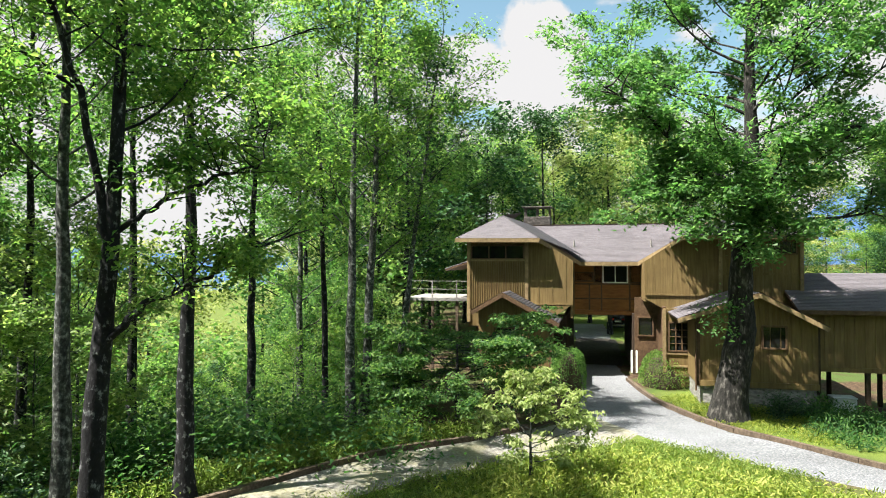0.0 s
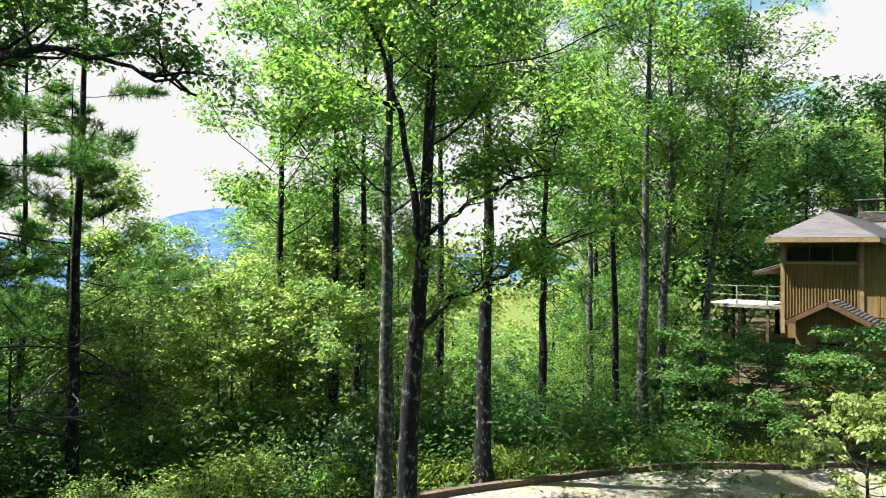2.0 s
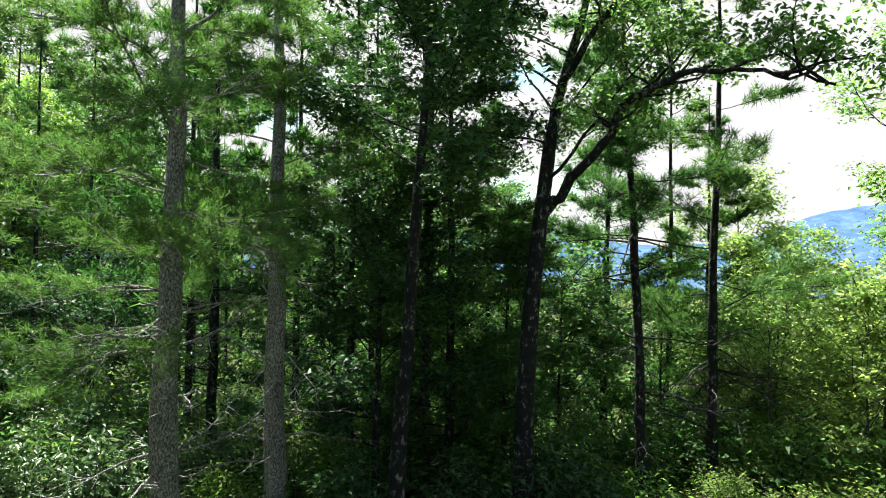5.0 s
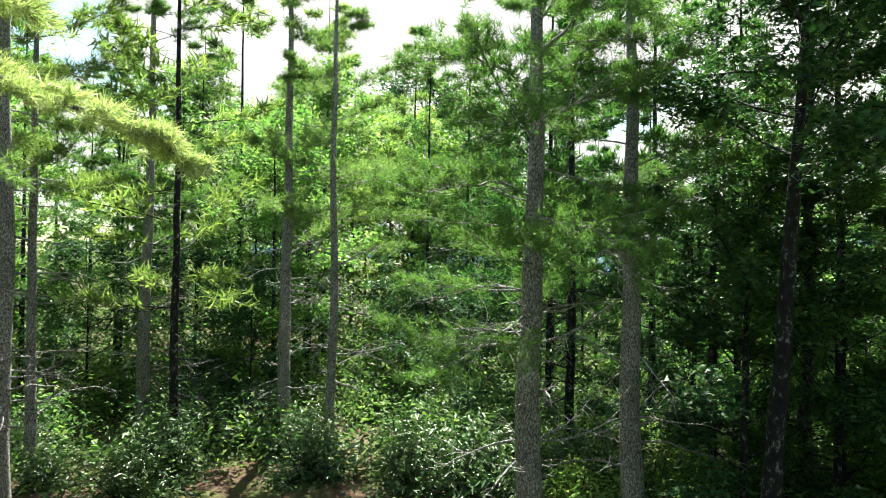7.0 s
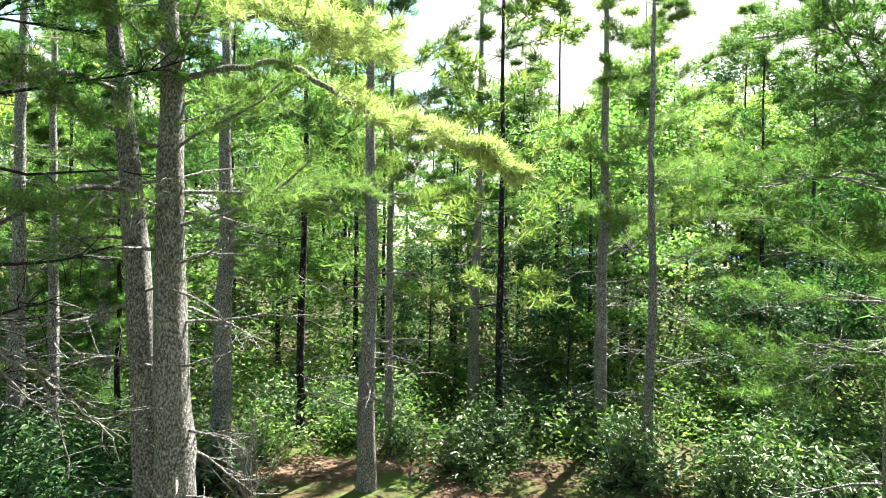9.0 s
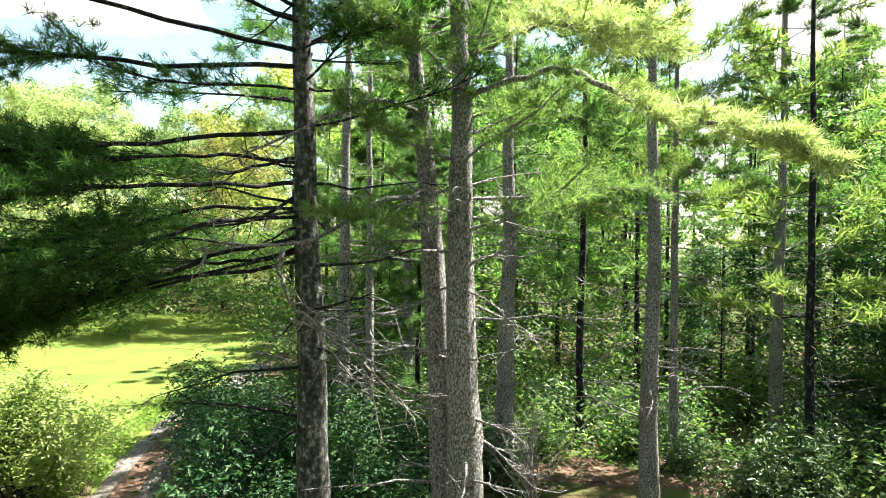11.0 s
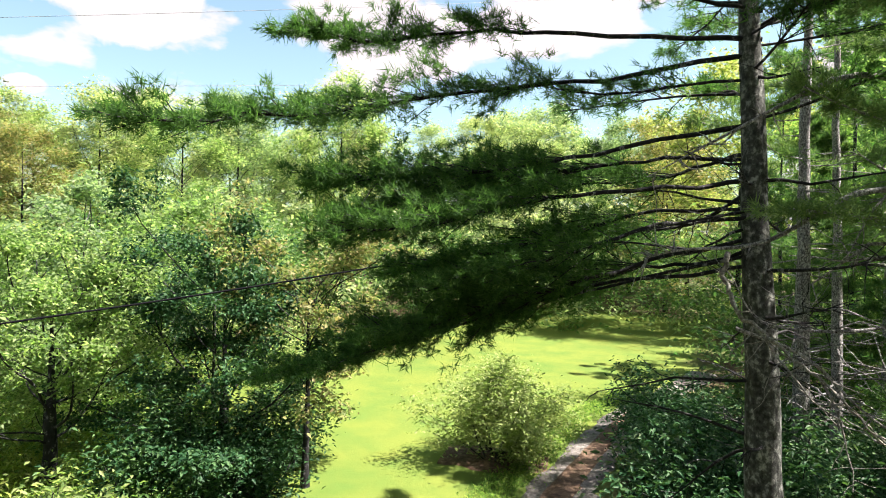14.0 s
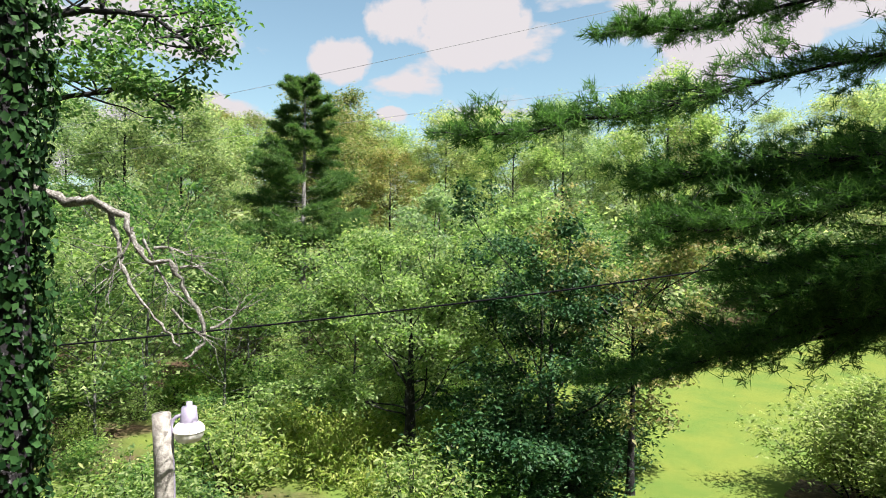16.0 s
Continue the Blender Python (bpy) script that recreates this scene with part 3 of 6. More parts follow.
def shingled(parent, poly, thick=0.12, exposure=0.16, tab=0.34):
    """A roof plane (low-left, low-right, then up): deck, with overlapping shingle tabs laid on it in courses."""
    P = [Vector(p) for p in poly]
    e = (P[1] - P[0]).normalized()
    nrm = (P[1] - P[0]).cross(P[2] - P[0]).normalized()
    if nrm.z < 0:
        nrm = -nrm
    s = nrm.cross(e).normalized()
    if s.z < 0:
        s = -s
    deck = part("roof", prism([p - nrm * thick for p in P], nrm * (thick - 0.012)), FASCIA, parent)
    q = np.array([((p - P[0]).dot(e), (p - P[0]).dot(s)) for p in P])
    rng = np.random.default_rng(int(abs(q).sum() * 100))
    co, fa = [], []
    for c in np.arange(q[:, 1].min(), q[:, 1].max() - 0.02, exposure):
        y = c + exposure * 0.5
        xs = []
        for k in range(len(q)):
            (ax, ay), (bx, by) = q[k], q[(k + 1) % len(q)]
            if (ay <= y) != (by <= y):
                xs.append(ax + (bx - ax) * (y - ay) / (by - ay))
        if len(xs) < 2:
            continue
        x, x1 = min(xs) - rng.uniform(0, tab), max(xs)
        while x < x1:
            a, b = max(x, min(xs)) + 0.004, min(x + tab, x1) - 0.004
            x += tab
            if b - a < 0.03:
                continue
            lo = c - rng.uniform(0, 0.02)
            hi = c + exposure * 1.15
            t = 0.018 + rng.uniform(0, 0.008)
            i = len(co)
            for (px, py, h) in ((a, lo, t), (b, lo, t), (b, hi, 0.002), (a, hi, 0.002), (a, lo, -0.004), (b, lo, -0.004)):
                co.append(tuple(P[0] + e * px + s * py + nrm * h))
            fa += [(i, i + 1, i + 2, i + 3), (i + 4, i + 5, i + 1, i)]
    me = mesh_np("shingles", np.array(co), np.array(fa))
    tagged(link("shingles", me, SHINGLE, deck), kind="stuff")
    return deck


def window(parent, u0, u1, v, z0, z1, frame_mat, mullions=0, transoms=0, name="window"):
    w = part(name, box((u0, v + 0.03, z0), (u1, v + 0.05, z1)), GLASS, parent, "dark reflective window pane")
    f = bmesh.new()
    t = 0.07
    add_box(f, (u0 - t, v - 0.03, z0 - t), (u1 + t, v + 0.06, z0))
    add_box(f, (u0 - t, v - 0.03, z1), (u1 + t, v + 0.06, z1 + t))
    add_box(f, (u0 - t, v - 0.03, z0), (u0, v + 0.06, z1))
    add_box(f, (u1, v - 0.03, z0), (u1 + t, v + 0.06, z1))
    part("window_frame", f, frame_mat, w)
    for k in range(mullions):
        c = u0 + (u1 - u0) * (k + 1) / (mullions + 1)
        part("mullion", box((c - 0.025, v - 0.01, z0), (c + 0.025, v + 0.03, z1)), frame_mat, w)
    for k in range(transoms):
        c = z0 + (z1 - z0) * (k + 1) / (transoms + 1)
        part("transom", box((u0, v - 0.012, c - 0.015), (u1, v + 0.03, c + 0.015)), frame_mat, w)
    return w


def battens(parent, u0, u1, v, z0, z1, gap, w=0.045, d=0.035, mat=None):
    for k in range(int((u1 - u0) / gap) + 1):
        u = u0 + k * gap
        top = z1(u) if callable(z1) else z1
        bot = z0(u) if callable(z0) else z0
        part("batten", box((u - w / 2, v - d, bot), (u + w / 2, v + 0.002, top)), mat or SIDING, parent)


def make_house():
    h = thing("house", "two-storey ochre-brown wooden house bridging a gravel drive", "house", m=HOUSE_TURN)
    # upper floor of the bridge, over the open carport
    wall_panel("bridge_wall", h, -0.9, 2.75, 36.0, 2.9, 5.75, SIDING_RED)
    part("bridge_floor", box((-0.9, 36.12, 2.9), (2.75, 45, 3.1)), DARKWOOD, h)
    part("bridge_beam", box((-1.0, 35.9, 2.86), (2.8, 36.0, 3.12)), SIDING_RED, h)
    part("bridge_rail", box((-0.9, 35.95, 4.52), (2.75, 36.0, 4.6)), FASCIA, h)
    part("bridge_rail", box((-0.9, 35.96, 3.72), (2.75, 36.0, 3.78)), FASCIA, h)
    for u in (-0.05, 0.6, 2.1):
        part("bridge_post", box((u - 0.04, 35.955, 3.1), (u + 0.04, 36.0, 4.52)), FASCIA, h)
    window(h, 0.72, 1.95, 35.95, 4.68, 5.55, WHITE, 1)
    window(h, -0.85, 0.1, 35.97, 4.75, 5.15, FASCIA)
    window(h, 2.15, 2.7, 35.97, 4.68, 5.55, FASCIA)
    window(h, 0.25, 0.6, 35.97, 4.68, 5.55, FASCIA)
    part("back_wall", box((-6.3, 45, 3.0), (9.8, 45.15, 5.8)), SIDING, h)
    # left wing
    wl = part("wing_wall", box((-6.3, 33.0, 2.4), (-3.2, 33.12, 6.95)), SIDING, h)
    battens(h, -6.22, -3.3, 33.0, 3.3, 5.84, 0.125, 0.05, 0.085)
    part("wing_wall", prism([(-3.2, 33.0, 3.6), (-0.86, 33.0, 3.62), (-0.86, 33.0, 5.85), (-2.5, 33.0, 6.95), (-3.2, 33.0, 6.95)], (0, 0.12, 0)), SIDING, h)
    part("wing_skirt", prism([(-3.2, 32.97, 2.6), (-1.9, 32.97, 2.95), (-1.65, 32.97, 3.05), (-0.92, 32.97, 3.58), (-3.2, 32.97, 3.58)], (0, 0.12, 0)), SIDING, h)
    part("side_wall", box((-0.98, 33.12, 2.9), (-0.86, 36.0, 5.8)), SIDING, h)
    part("side_wall", box((-6.3, 33.12, 2.4), (-6.18, 45.0, 6.9)), SIDING, h)
    part("corner_post", box((-3.3, 32.93, 2.6), (-3.12, 33.0, 6.9)), TRIM, h)
    part("corner_post", box((-6.38, 32.93, 2.6), (-6.2, 33.0, 6.9)), TRIM, h)
    part("corner_post", box((-1.0, 32.95, 3.62), (-0.84, 33.0, 5.8)), SIDING, h)
    part("sill_board", box((-6.2, 32.9, 5.82), (-3.3, 33.0, 5.92)), TRIM, h)
    part("belt_board", box((-3.12, 32.95, 3.56), (-0.84, 33.0, 3.64)), SIDING, h)
    window(h, -6.1, -3.4, 32.95, 5.98, 6.62, FASCIA, 2)
    battens(h, -2.6, -1.2, 33.0, 3.66, lambda u: 6.9 + min(0, (-2.5 - u) * 0.67), 0.7, 0.05, 0.02)
    # right wing
    part("wing_wall", prism([(2.66, 33.0, 3.95), (3.46, 33.0, 3.5), (9.77, 33.0, 3.3), (9.77, 33.0, 7.0), (4.4, 33.0, 7.0), (2.66, 33.0, 5.8)], (0, 0.12, 0)), SIDING, h)
    part("side_wall", box((2.66, 33.12, 3.8), (2.78, 36.0, 5.8)), SIDING, h)
    part("side_wall", box((9.65, 33.12, 2.9), (9.77, 45, 7.0)), SIDING, h)
    battens(h, 2.75, 6.0, 33.0, lambda u: max(3.5, 3.95 - (u - 2.66) * 0.55) + 0.32, lambda u: min(6.95, 5.75 + (u - 2.66) * 0.68), 0.4, 0.03, 0.008)
    battens(h, 6.5, 9.7, 33.0, 3.3, 6.95, 0.4, 0.04, 0.02)
    part("belt_board", box((2.7, 32.94, 4.12), (6.1, 33.0, 4.2)), SIDING, h)
    part("belt_board", box((6.26, 32.94, 5.15), (9.7, 33.0, 5.25)), SIDING, h)
    part("corner_post", box((6.1, 32.92, 3.5), (6.26, 33.0, 7.0)), TRIM, h)
    part("corner_post", box((9.66, 32.92, 3.2), (9.82, 33.0, 7.0)), TRIM, h)
    window(h, 8.4, 9.5, 32.95, 6.2, 6.75, FASCIA)
    # ground floor, either side of the carport
    part("ground_wall", box((-6.0, 33.6, -0.2), (-1.2, 33.75, 3.0)), DARKWOOD, h)
    part("carport_wall", box((-1.35, 33.75, -0.2), (-1.2, 45, 3.0)), DARKWOOD, h)
    part("ground_wall", box((2.3, 35.2, -0.2), (3.5, 35.35, 3.9)), FASCIA, h)
    part("carport_wall", box((2.2, 35.35, -0.2), (2.35, 45, 3.0)), DARKWOOD, h)
    part("porch_wall", box((3.46, 32.1, -0.2), (5.1, 32.25, 3.55)), SIDING, h)
    part("porch_side", box((3.46, 32.25, -0.2), (3.58, 35.2, 3.6)), FASCIA, h)
    for z in (0.32, 0.75, 1.35):
        part("porch_rail", box((3.5, 32.04, z), (5.0, 32.1, z + 0.08)), TRIM, h)
    part("corner_post", box((3.4, 32.02, -0.2), (3.56, 32.1, 3.5)), TRIM, h)
    window(h, 3.72, 4.55, 32.05, 1.55, 2.85, FASCIA, 2, 3)
    window(h, 2.5, 3.2, 35.15, 1.9, 2.8, FASCIA)
    for u in (2.05, 2.3):
        part("gate_post", box((u, 34.4, 0), (u + 0.09, 34.5, 1.15)), WHITE, h)
    # entrance gables
    lg = part("gable_wall", prism([(-5.4, 31.0, -0.2), (-1.85, 31.0, -0.2), (-1.85, 31.0, 3.0), (-4.13, 31.0, 4.12), (-5.4, 31.0, 3.45)], (0, 0.12, 0)), SIDING, h)
    part("gable_side", box((-1.97, 31.12, -0.2), (-1.85, 33.6, 3.0)), SIDING, h)
    part("gable_side", box((-5.4, 31.12, -0.2), (-5.28, 33.6, 3.4)), SIDING, h)
    part("gable_corner", box((-1.93, 30.94, -0.2), (-1.8, 31.0, 3.0)), FASCIA, h)
    battens(h, -5.2, -3.5, 31.0, 2.7, lambda u: 4.0 - abs(u + 4.13) * 0.5, 0.14)
    part("gable_board", box((-3.55, 30.96, -0.1), (-3.45, 31.0, 3.6)), SIDING, h)
    window(h, -4.55, -3.65, 30.95, 1.9, 2.5, FASCIA)
    shingled(h, [(-1.4, 30.5, 2.86), (-1.4, 33.3, 2.86), (-4.13, 33.3, 4.3), (-4.13, 30.5, 4.3)])
    shingled(h, [(-5.7, 33.3, 3.4), (-5.7, 30.5, 3.4), (-4.13, 30.5, 4.3), (-4.13, 33.3, 4.3)])
    bb = bmesh.new()
    beam(bb, (-4.13, 30.46, 4.18), (-1.42, 30.46, 2.74), 0.05, 0.2)
    part("barge_board", bb, FASCIA, h)
    bb = bmesh.new()
    beam(bb, (-4.13, 30.46, 4.18), (-5.68, 30.46, 3.28), 0.05, 0.2)
    part("barge_board", bb, FASCIA, h)
    part("gable_wall", prism([(4.53, 29.0, 0.55), (9.15, 29.0, 0.5), (9.15, 29.0, 3.2), (6.86, 29.0, 4.34), (4.53, 29.0, 3.5)], (0, 0.12, 0)), SIDING, h)
    part("gable_side", box((4.53, 29.12, 0.5), (4.65, 33.0, 3.4)), SIDING, h)
    part("gable_side", box((9.03, 29.12, 0.5), (9.15, 33.0, 3.2)), SIDING, h)
    part("foundation", box((4.6, 29.05, -1.4), (9.1, 33, 0.55)), STONE, h)
    part("sill_board", box((4.5, 28.94, 0.5), (9.18, 29.0, 0.74)), SIDING, h)
    part("gable_corner", box((4.46, 28.94, 0.5), (4.6, 29.0, 3.4)), FASCIA, h)
    battens(h, 4.95, 9.0, 29.0, 1.05, lambda u: (4.3 - (u - 6.86) * 0.5 if u > 6.86 else 4.3 - (6.86 - u) * 0.35) - 0.05, 0.4, 0.04, 0.02)
    battens(h, 6.95, 8.1, 29.0, 3.15, lambda u: 4.2 - (u - 6.86) * 0.5, 0.13, 0.05, 0.03)
    part("window_board", box((8.0, 28.95, 1.9), (8.1, 29.0, 3.6)), SIDING, h)
    window(h, 7.08, 7.92, 28.95, 2.2, 3.05, FASCIA)
    shingled(h, [(3.65, 28.5, 3.38), (3.65, 33.0, 3.38), (6.86, 33.0, 4.52), (6.86, 28.5, 4.52)])
    shingled(h, [(9.4, 33.0, 3.16), (9.4, 28.5, 3.16), (6.86, 28.5, 4.52), (6.86, 33.0, 4.52)])
    bb = bmesh.new()
    beam(bb, (6.86, 28.46, 4.4), (3.66, 28.46, 3.27), 0.05, 0.18)
    part("barge_board", bb, TRIM, h)
    bb = bmesh.new()
    beam(bb, (6.86, 28.46, 4.4), (9.4, 28.46, 3.04), 0.05, 0.18)
    part("barge_board", bb, TRIM, h)
    dp = Tubes()
    dp.add([(4.42, 28.9, 3.2), (4.42, 28.9, 0.3)], [0.04, 0.04], 8)
    link("downpipe", dp.mesh("downpipe"), FASCIA, h)
    # main roof
    R = 8.09
    shingled(h, [(-0.51, 35, 5.79), (2.48, 35, 5.79), (6.6, 40, R), (-3.6, 40, R)])
    shingled(h, [(-0.51, 35, 5.79), (-3.6, 40, R), (-4.88, 36, 8.46), (-2.51, 32.3, 7.0)][::-1])
    shingled(h, [(-6.9, 32.3, 7.03), (-2.51, 32.3, 7.0), (-4.88, 36, 8.46)])
    shingled(h, [(-6.9, 41, 7.03), (-6.9, 32.3, 7.03), (-4.88, 36, 8.46), (-3.6, 40, R)])
    shingled(h, [(2.48, 35, 5.79), (4.41, 32.3, 7.08), (7.4, 36, 8.46), (6.6, 40, R)])
    shingled(h, [(4.41, 32.3, 7.08), (10.2, 32.3, 7.05), (7.4, 36, 8.46)])
    shingled(h, [(10.2, 32.3, 7.05), (10.4, 41, 7.0), (6.6, 40, R), (7.4, 36, 8.46)])
    shingled(h, [(10.4, 46, 5.7), (-6.9, 46, 5.7), (-3.6, 40, R), (6.6, 40, R)])
    for a, b in (((-0.51, 34.97, 5.68), (2.48, 34.97, 5.68)), ((-2.51, 32.27, 6.88), (-0.51, 34.97, 5.68)), ((-6.9, 32.27, 6.92), (-2.51, 32.27, 6.88)),
                 ((2.48, 34.97, 5.68), (4.41, 32.27, 6.96)), ((4.41, 32.27, 6.96), (10.2, 32.27, 6.94)), ((10.22, 32.3, 6.94), (10.42, 41, 6.9))):
        bb = bmesh.new()
        beam(bb, a, b, 0.05, 0.2)
        part("fascia", bb, TRIM, h)
    rc = bmesh.new()
    beam(rc, (-3.6, 40, R + 0.02), (6.6, 40, R + 0.02), 0.28, 0.05)
    part("ridge_cap", rc, DARKWOOD, h)
    for u in (-0.9, 3.3):
        vp = Tubes()
        vp.add([(u, 36.8, 6.5), (u, 36.8, 7.0)], [0.05, 0.05], 8)
        link("vent_pipe", vp.mesh("vent_pipe"), STONE, h)
    # chimney with an open stone cap
    ch = part("chimney", box((-4.2, 40.6, 7.0), (-2.5, 41.8, 8.7), 0.04), CHIMNEY, h, "grey stone chimney with open cap")
    for u in (-4.18, -3.42, -2.62):
        for v in (40.65, 41.6):
            part("cap_post", box((u, v, 8.7), (u + 0.09, v + 0.09, 9.28)), CHIMNEY, ch)
    part("cap_slab", box((-4.3, 40.5, 9.28), (-2.4, 41.9, 9.36), 0.02), CHIMNEY, ch)
    # annex on posts
    part("annex_wall", box((9.2, 31.5, 0.94), (16, 31.62, 3.65)), SIDING, h)
    part("annex_side", box((9.15, 29.12, 0.3), (9.27, 33, 3.1)), DARKWOOD, h)
    part("annex_floor", box((9.2, 31.62, 0.9), (16, 36.5, 1.05)), DARKWOOD, h)
    part("sill_board", box((9.2, 31.44, 0.9), (16, 31.5, 1.1)), SIDING, h)
    battens(h, 9.4, 15.8, 31.5, 1.1, 3.6, 0.4, 0.04, 0.02)
    shingled(h, [(9.0, 31.0, 3.66), (16.4, 31.0, 3.66), (16.4, 35.0, 5.2), (9.0, 35.0, 5.2)])
    fb = bmesh.new()
    beam(fb, (9.0, 30.97, 3.56), (16.4, 30.97, 3.56), 0.05, 0.18)
    part("fascia", fb, FASCIA, h)
    for u in (11.9, 14.2):
        for v in (31.6, 36.3):
            part("annex_post", box((u - 0.09, v - 0.09, -2.0), (u + 0.09, v + 0.09, 0.92)), DARKWOOD, h)
    # deck on posts
    part("deck_floor", box((-10.2, 34, 3.62), (-6.4, 38.5, 3.78)), STONE, h, "weathered grey deck boards")
    for u in (-10.0, -8.6, -7.2):
        part("deck_post", box((u - 0.07, 34.1, -3.0), (u + 0.07, 34.24, 3.62)), TIMBER, h)
        part("rail_post", box((u - 0.03, 34.05, 3.78), (u + 0.03, 34.11, 4.75)), STONE, h)
    for z in (4.25, 4.7):
        part("deck_rail", box((-10.1, 34.06, z), (-6.4, 34.09, z + 0.035)), STONE, h)
    shingled(h, [(-7.9, 34.2, 5.4), (-6.3, 34.2, 5.9), (-6.3, 39, 5.9), (-7.9, 39, 5.4)])


make_house()


def local(u, v, z=None):
    p = HOUSE_TURN @ Vector((u, v, 0))
    return p.x, p.y, (ground_z(p.x, p.y) if z is None else z)


def make_car():
    x, y = 15.6, 55.5
    c = thing("car", "black SUV parked on the gravel behind the house", "car", m=pose(x, y, ground_z(x, y) + 0.05, 0, 0, -14))
    bm = bmesh.new()
    prof = [(-2.2, 0.32), (-2.28, 0.7), (-2.2, 1.05), (-1.95, 1.55), (-1.6, 1.66), (0.3, 1.64), (1.0, 1.1), (2.05, 0.98), (2.25, 0.7), (2.2, 0.32)]
    for s in (-0.9, 0.9):
        vs = [bm.verts.new((s * (0.82 if z > 1.1 else 1.0), v, z)) for v, z in prof]
        bm.faces.new(vs if s < 0 else vs[::-1])
    bm.verts.ensure_lookup_table()
    k = len(prof)
    for i in range(k):
        j = (i + 1) % k
        bm.faces.new((bm.verts[i], bm.verts[j], bm.verts[k + j], bm.verts[k + i]))
    bmesh.ops.bevel(bm, geom=list(bm.edges), offset=0.06, segments=2, affect="EDGES")
    part("body", bm, CAR_PAINT, c)
    part("rear_window", prism([(-0.66, -2.17, 1.12), (0.66, -2.17, 1.12), (0.58, -1.98, 1.5), (-0.58, -1.98, 1.5)], (0, -0.03, 0.0)), GLASS, c)
    part("bumper", box((-0.86, -2.34, 0.38), (0.86, -2.2, 0.62), 0.03), RUBBER, c)
    part("bumper_trim", box((-0.7, -2.36, 0.47), (0.7, -2.33, 0.52)), CHROME, c)
    part("number_plate", box((-0.26, -2.31, 0.78), (0.26, -2.27, 0.92)), WHITE, c)
    for s in (-1, 1):
        part("tail_lamp", box((s * 0.6 - 0.26, -2.27, 0.95), (s * 0.6 + 0.26, -2.16, 1.1), 0.02), RED_LENS, c)
        for v in (-1.4, 1.4):
            t = Tubes()
            t.add([(s * 0.68, v, 0.34), (s * 0.9, v, 0.34)], [0.34, 0.34], 20)
            w = link("tyre", t.mesh("tyre"), RUBBER, c)
            d = bmesh.new()
            bmesh.ops.create_circle(d, cap_ends=True, segments=16, radius=0.22, matrix=pose(s * 0.905, v, 0.34, 0, 90, 0))
            part("rim", d, CHROME, w)
            d = bmesh.new()
            bmesh.ops.create_circle(d, cap_ends=True, segments=16, radius=0.335, matrix=pose(s * 0.9, v, 0.34, 0, 90, 0))
            part("sidewall", d, RUBBER, w)


make_car()


# ---- trees ----
def bent(start, direction, length, n, rise, wob, rng):
    """A wandering line: starts along direction, turns upward by rise."""
    p, d = np.array(start, float), unit(np.array(direction, float))
    out = [p]
    for _ in range(n):
        d = unit(d + np.array([0, 0, rise / n]) + rng.normal(0, wob / math.sqrt(n), 3))
        p = p + d * length / n
        out.append(p)
    return np.array(out)


def curve_through(points, per=5):
    """A smooth line through given points."""
    P = np.asarray(points, float)
    if len(P) < 3:
        return np.linspace(P[0], P[-1], per + 1)
    ext = np.vstack([2 * P[0] - P[1], P, 2 * P[-1] - P[-2]])
    out = []
    for i in range(1, len(ext) - 2):
        a, b, c, d = ext[i - 1:i + 3]
        for t in np.linspace(0, 1, per, endpoint=False):
            out.append(0.5 * (2 * b + (c - a) * t + (2 * a - 5 * b + 4 * c - d) * t * t + (3 * b - a - 3 * c + d) * t ** 3))
    out.append(P[-1])
    return np.array(out)


def along_path(path, s):
    """Points at fractions s of a line."""
    k = np.clip(np.asarray(s) * (len(path) - 1), 0, len(path) - 1.001)
    i = k.astype(int)
    f = (k - i)[:, None]
    return path[i] * (1 - f) + path[i + 1] * f


def spray(centres, spread, flat, n, length, rng, name, ratio=0.55, droop=0.35, far=False):
    """Leaves in loose flattened clumps about the twig ends."""
    centres = np.asarray(centres)
    per = rng.dirichlet(np.ones(len(centres)) * 3) * n
    idx = np.repeat(np.arange(len(centres)), np.maximum(1, per.astype(int)))
    off = rng.normal(0, 1, (len(idx), 3)) * np.array([spread, spread, spread * flat])
    at = centres[idx] + off
    th = rng.uniform(0, 2 * np.pi, len(idx))
    along = np.stack([np.cos(th), np.sin(th), rng.normal(-droop, 0.35, len(idx))], 1)
    up = np.array([0, 0, 1]) + rng.normal(0, 0.62, (len(idx), 3))
    make = sliver_mesh if far else leaf_mesh
    return make(name, at, along, up, rng.uniform(0.6, 1.3, len(idx)) * length, ratio)


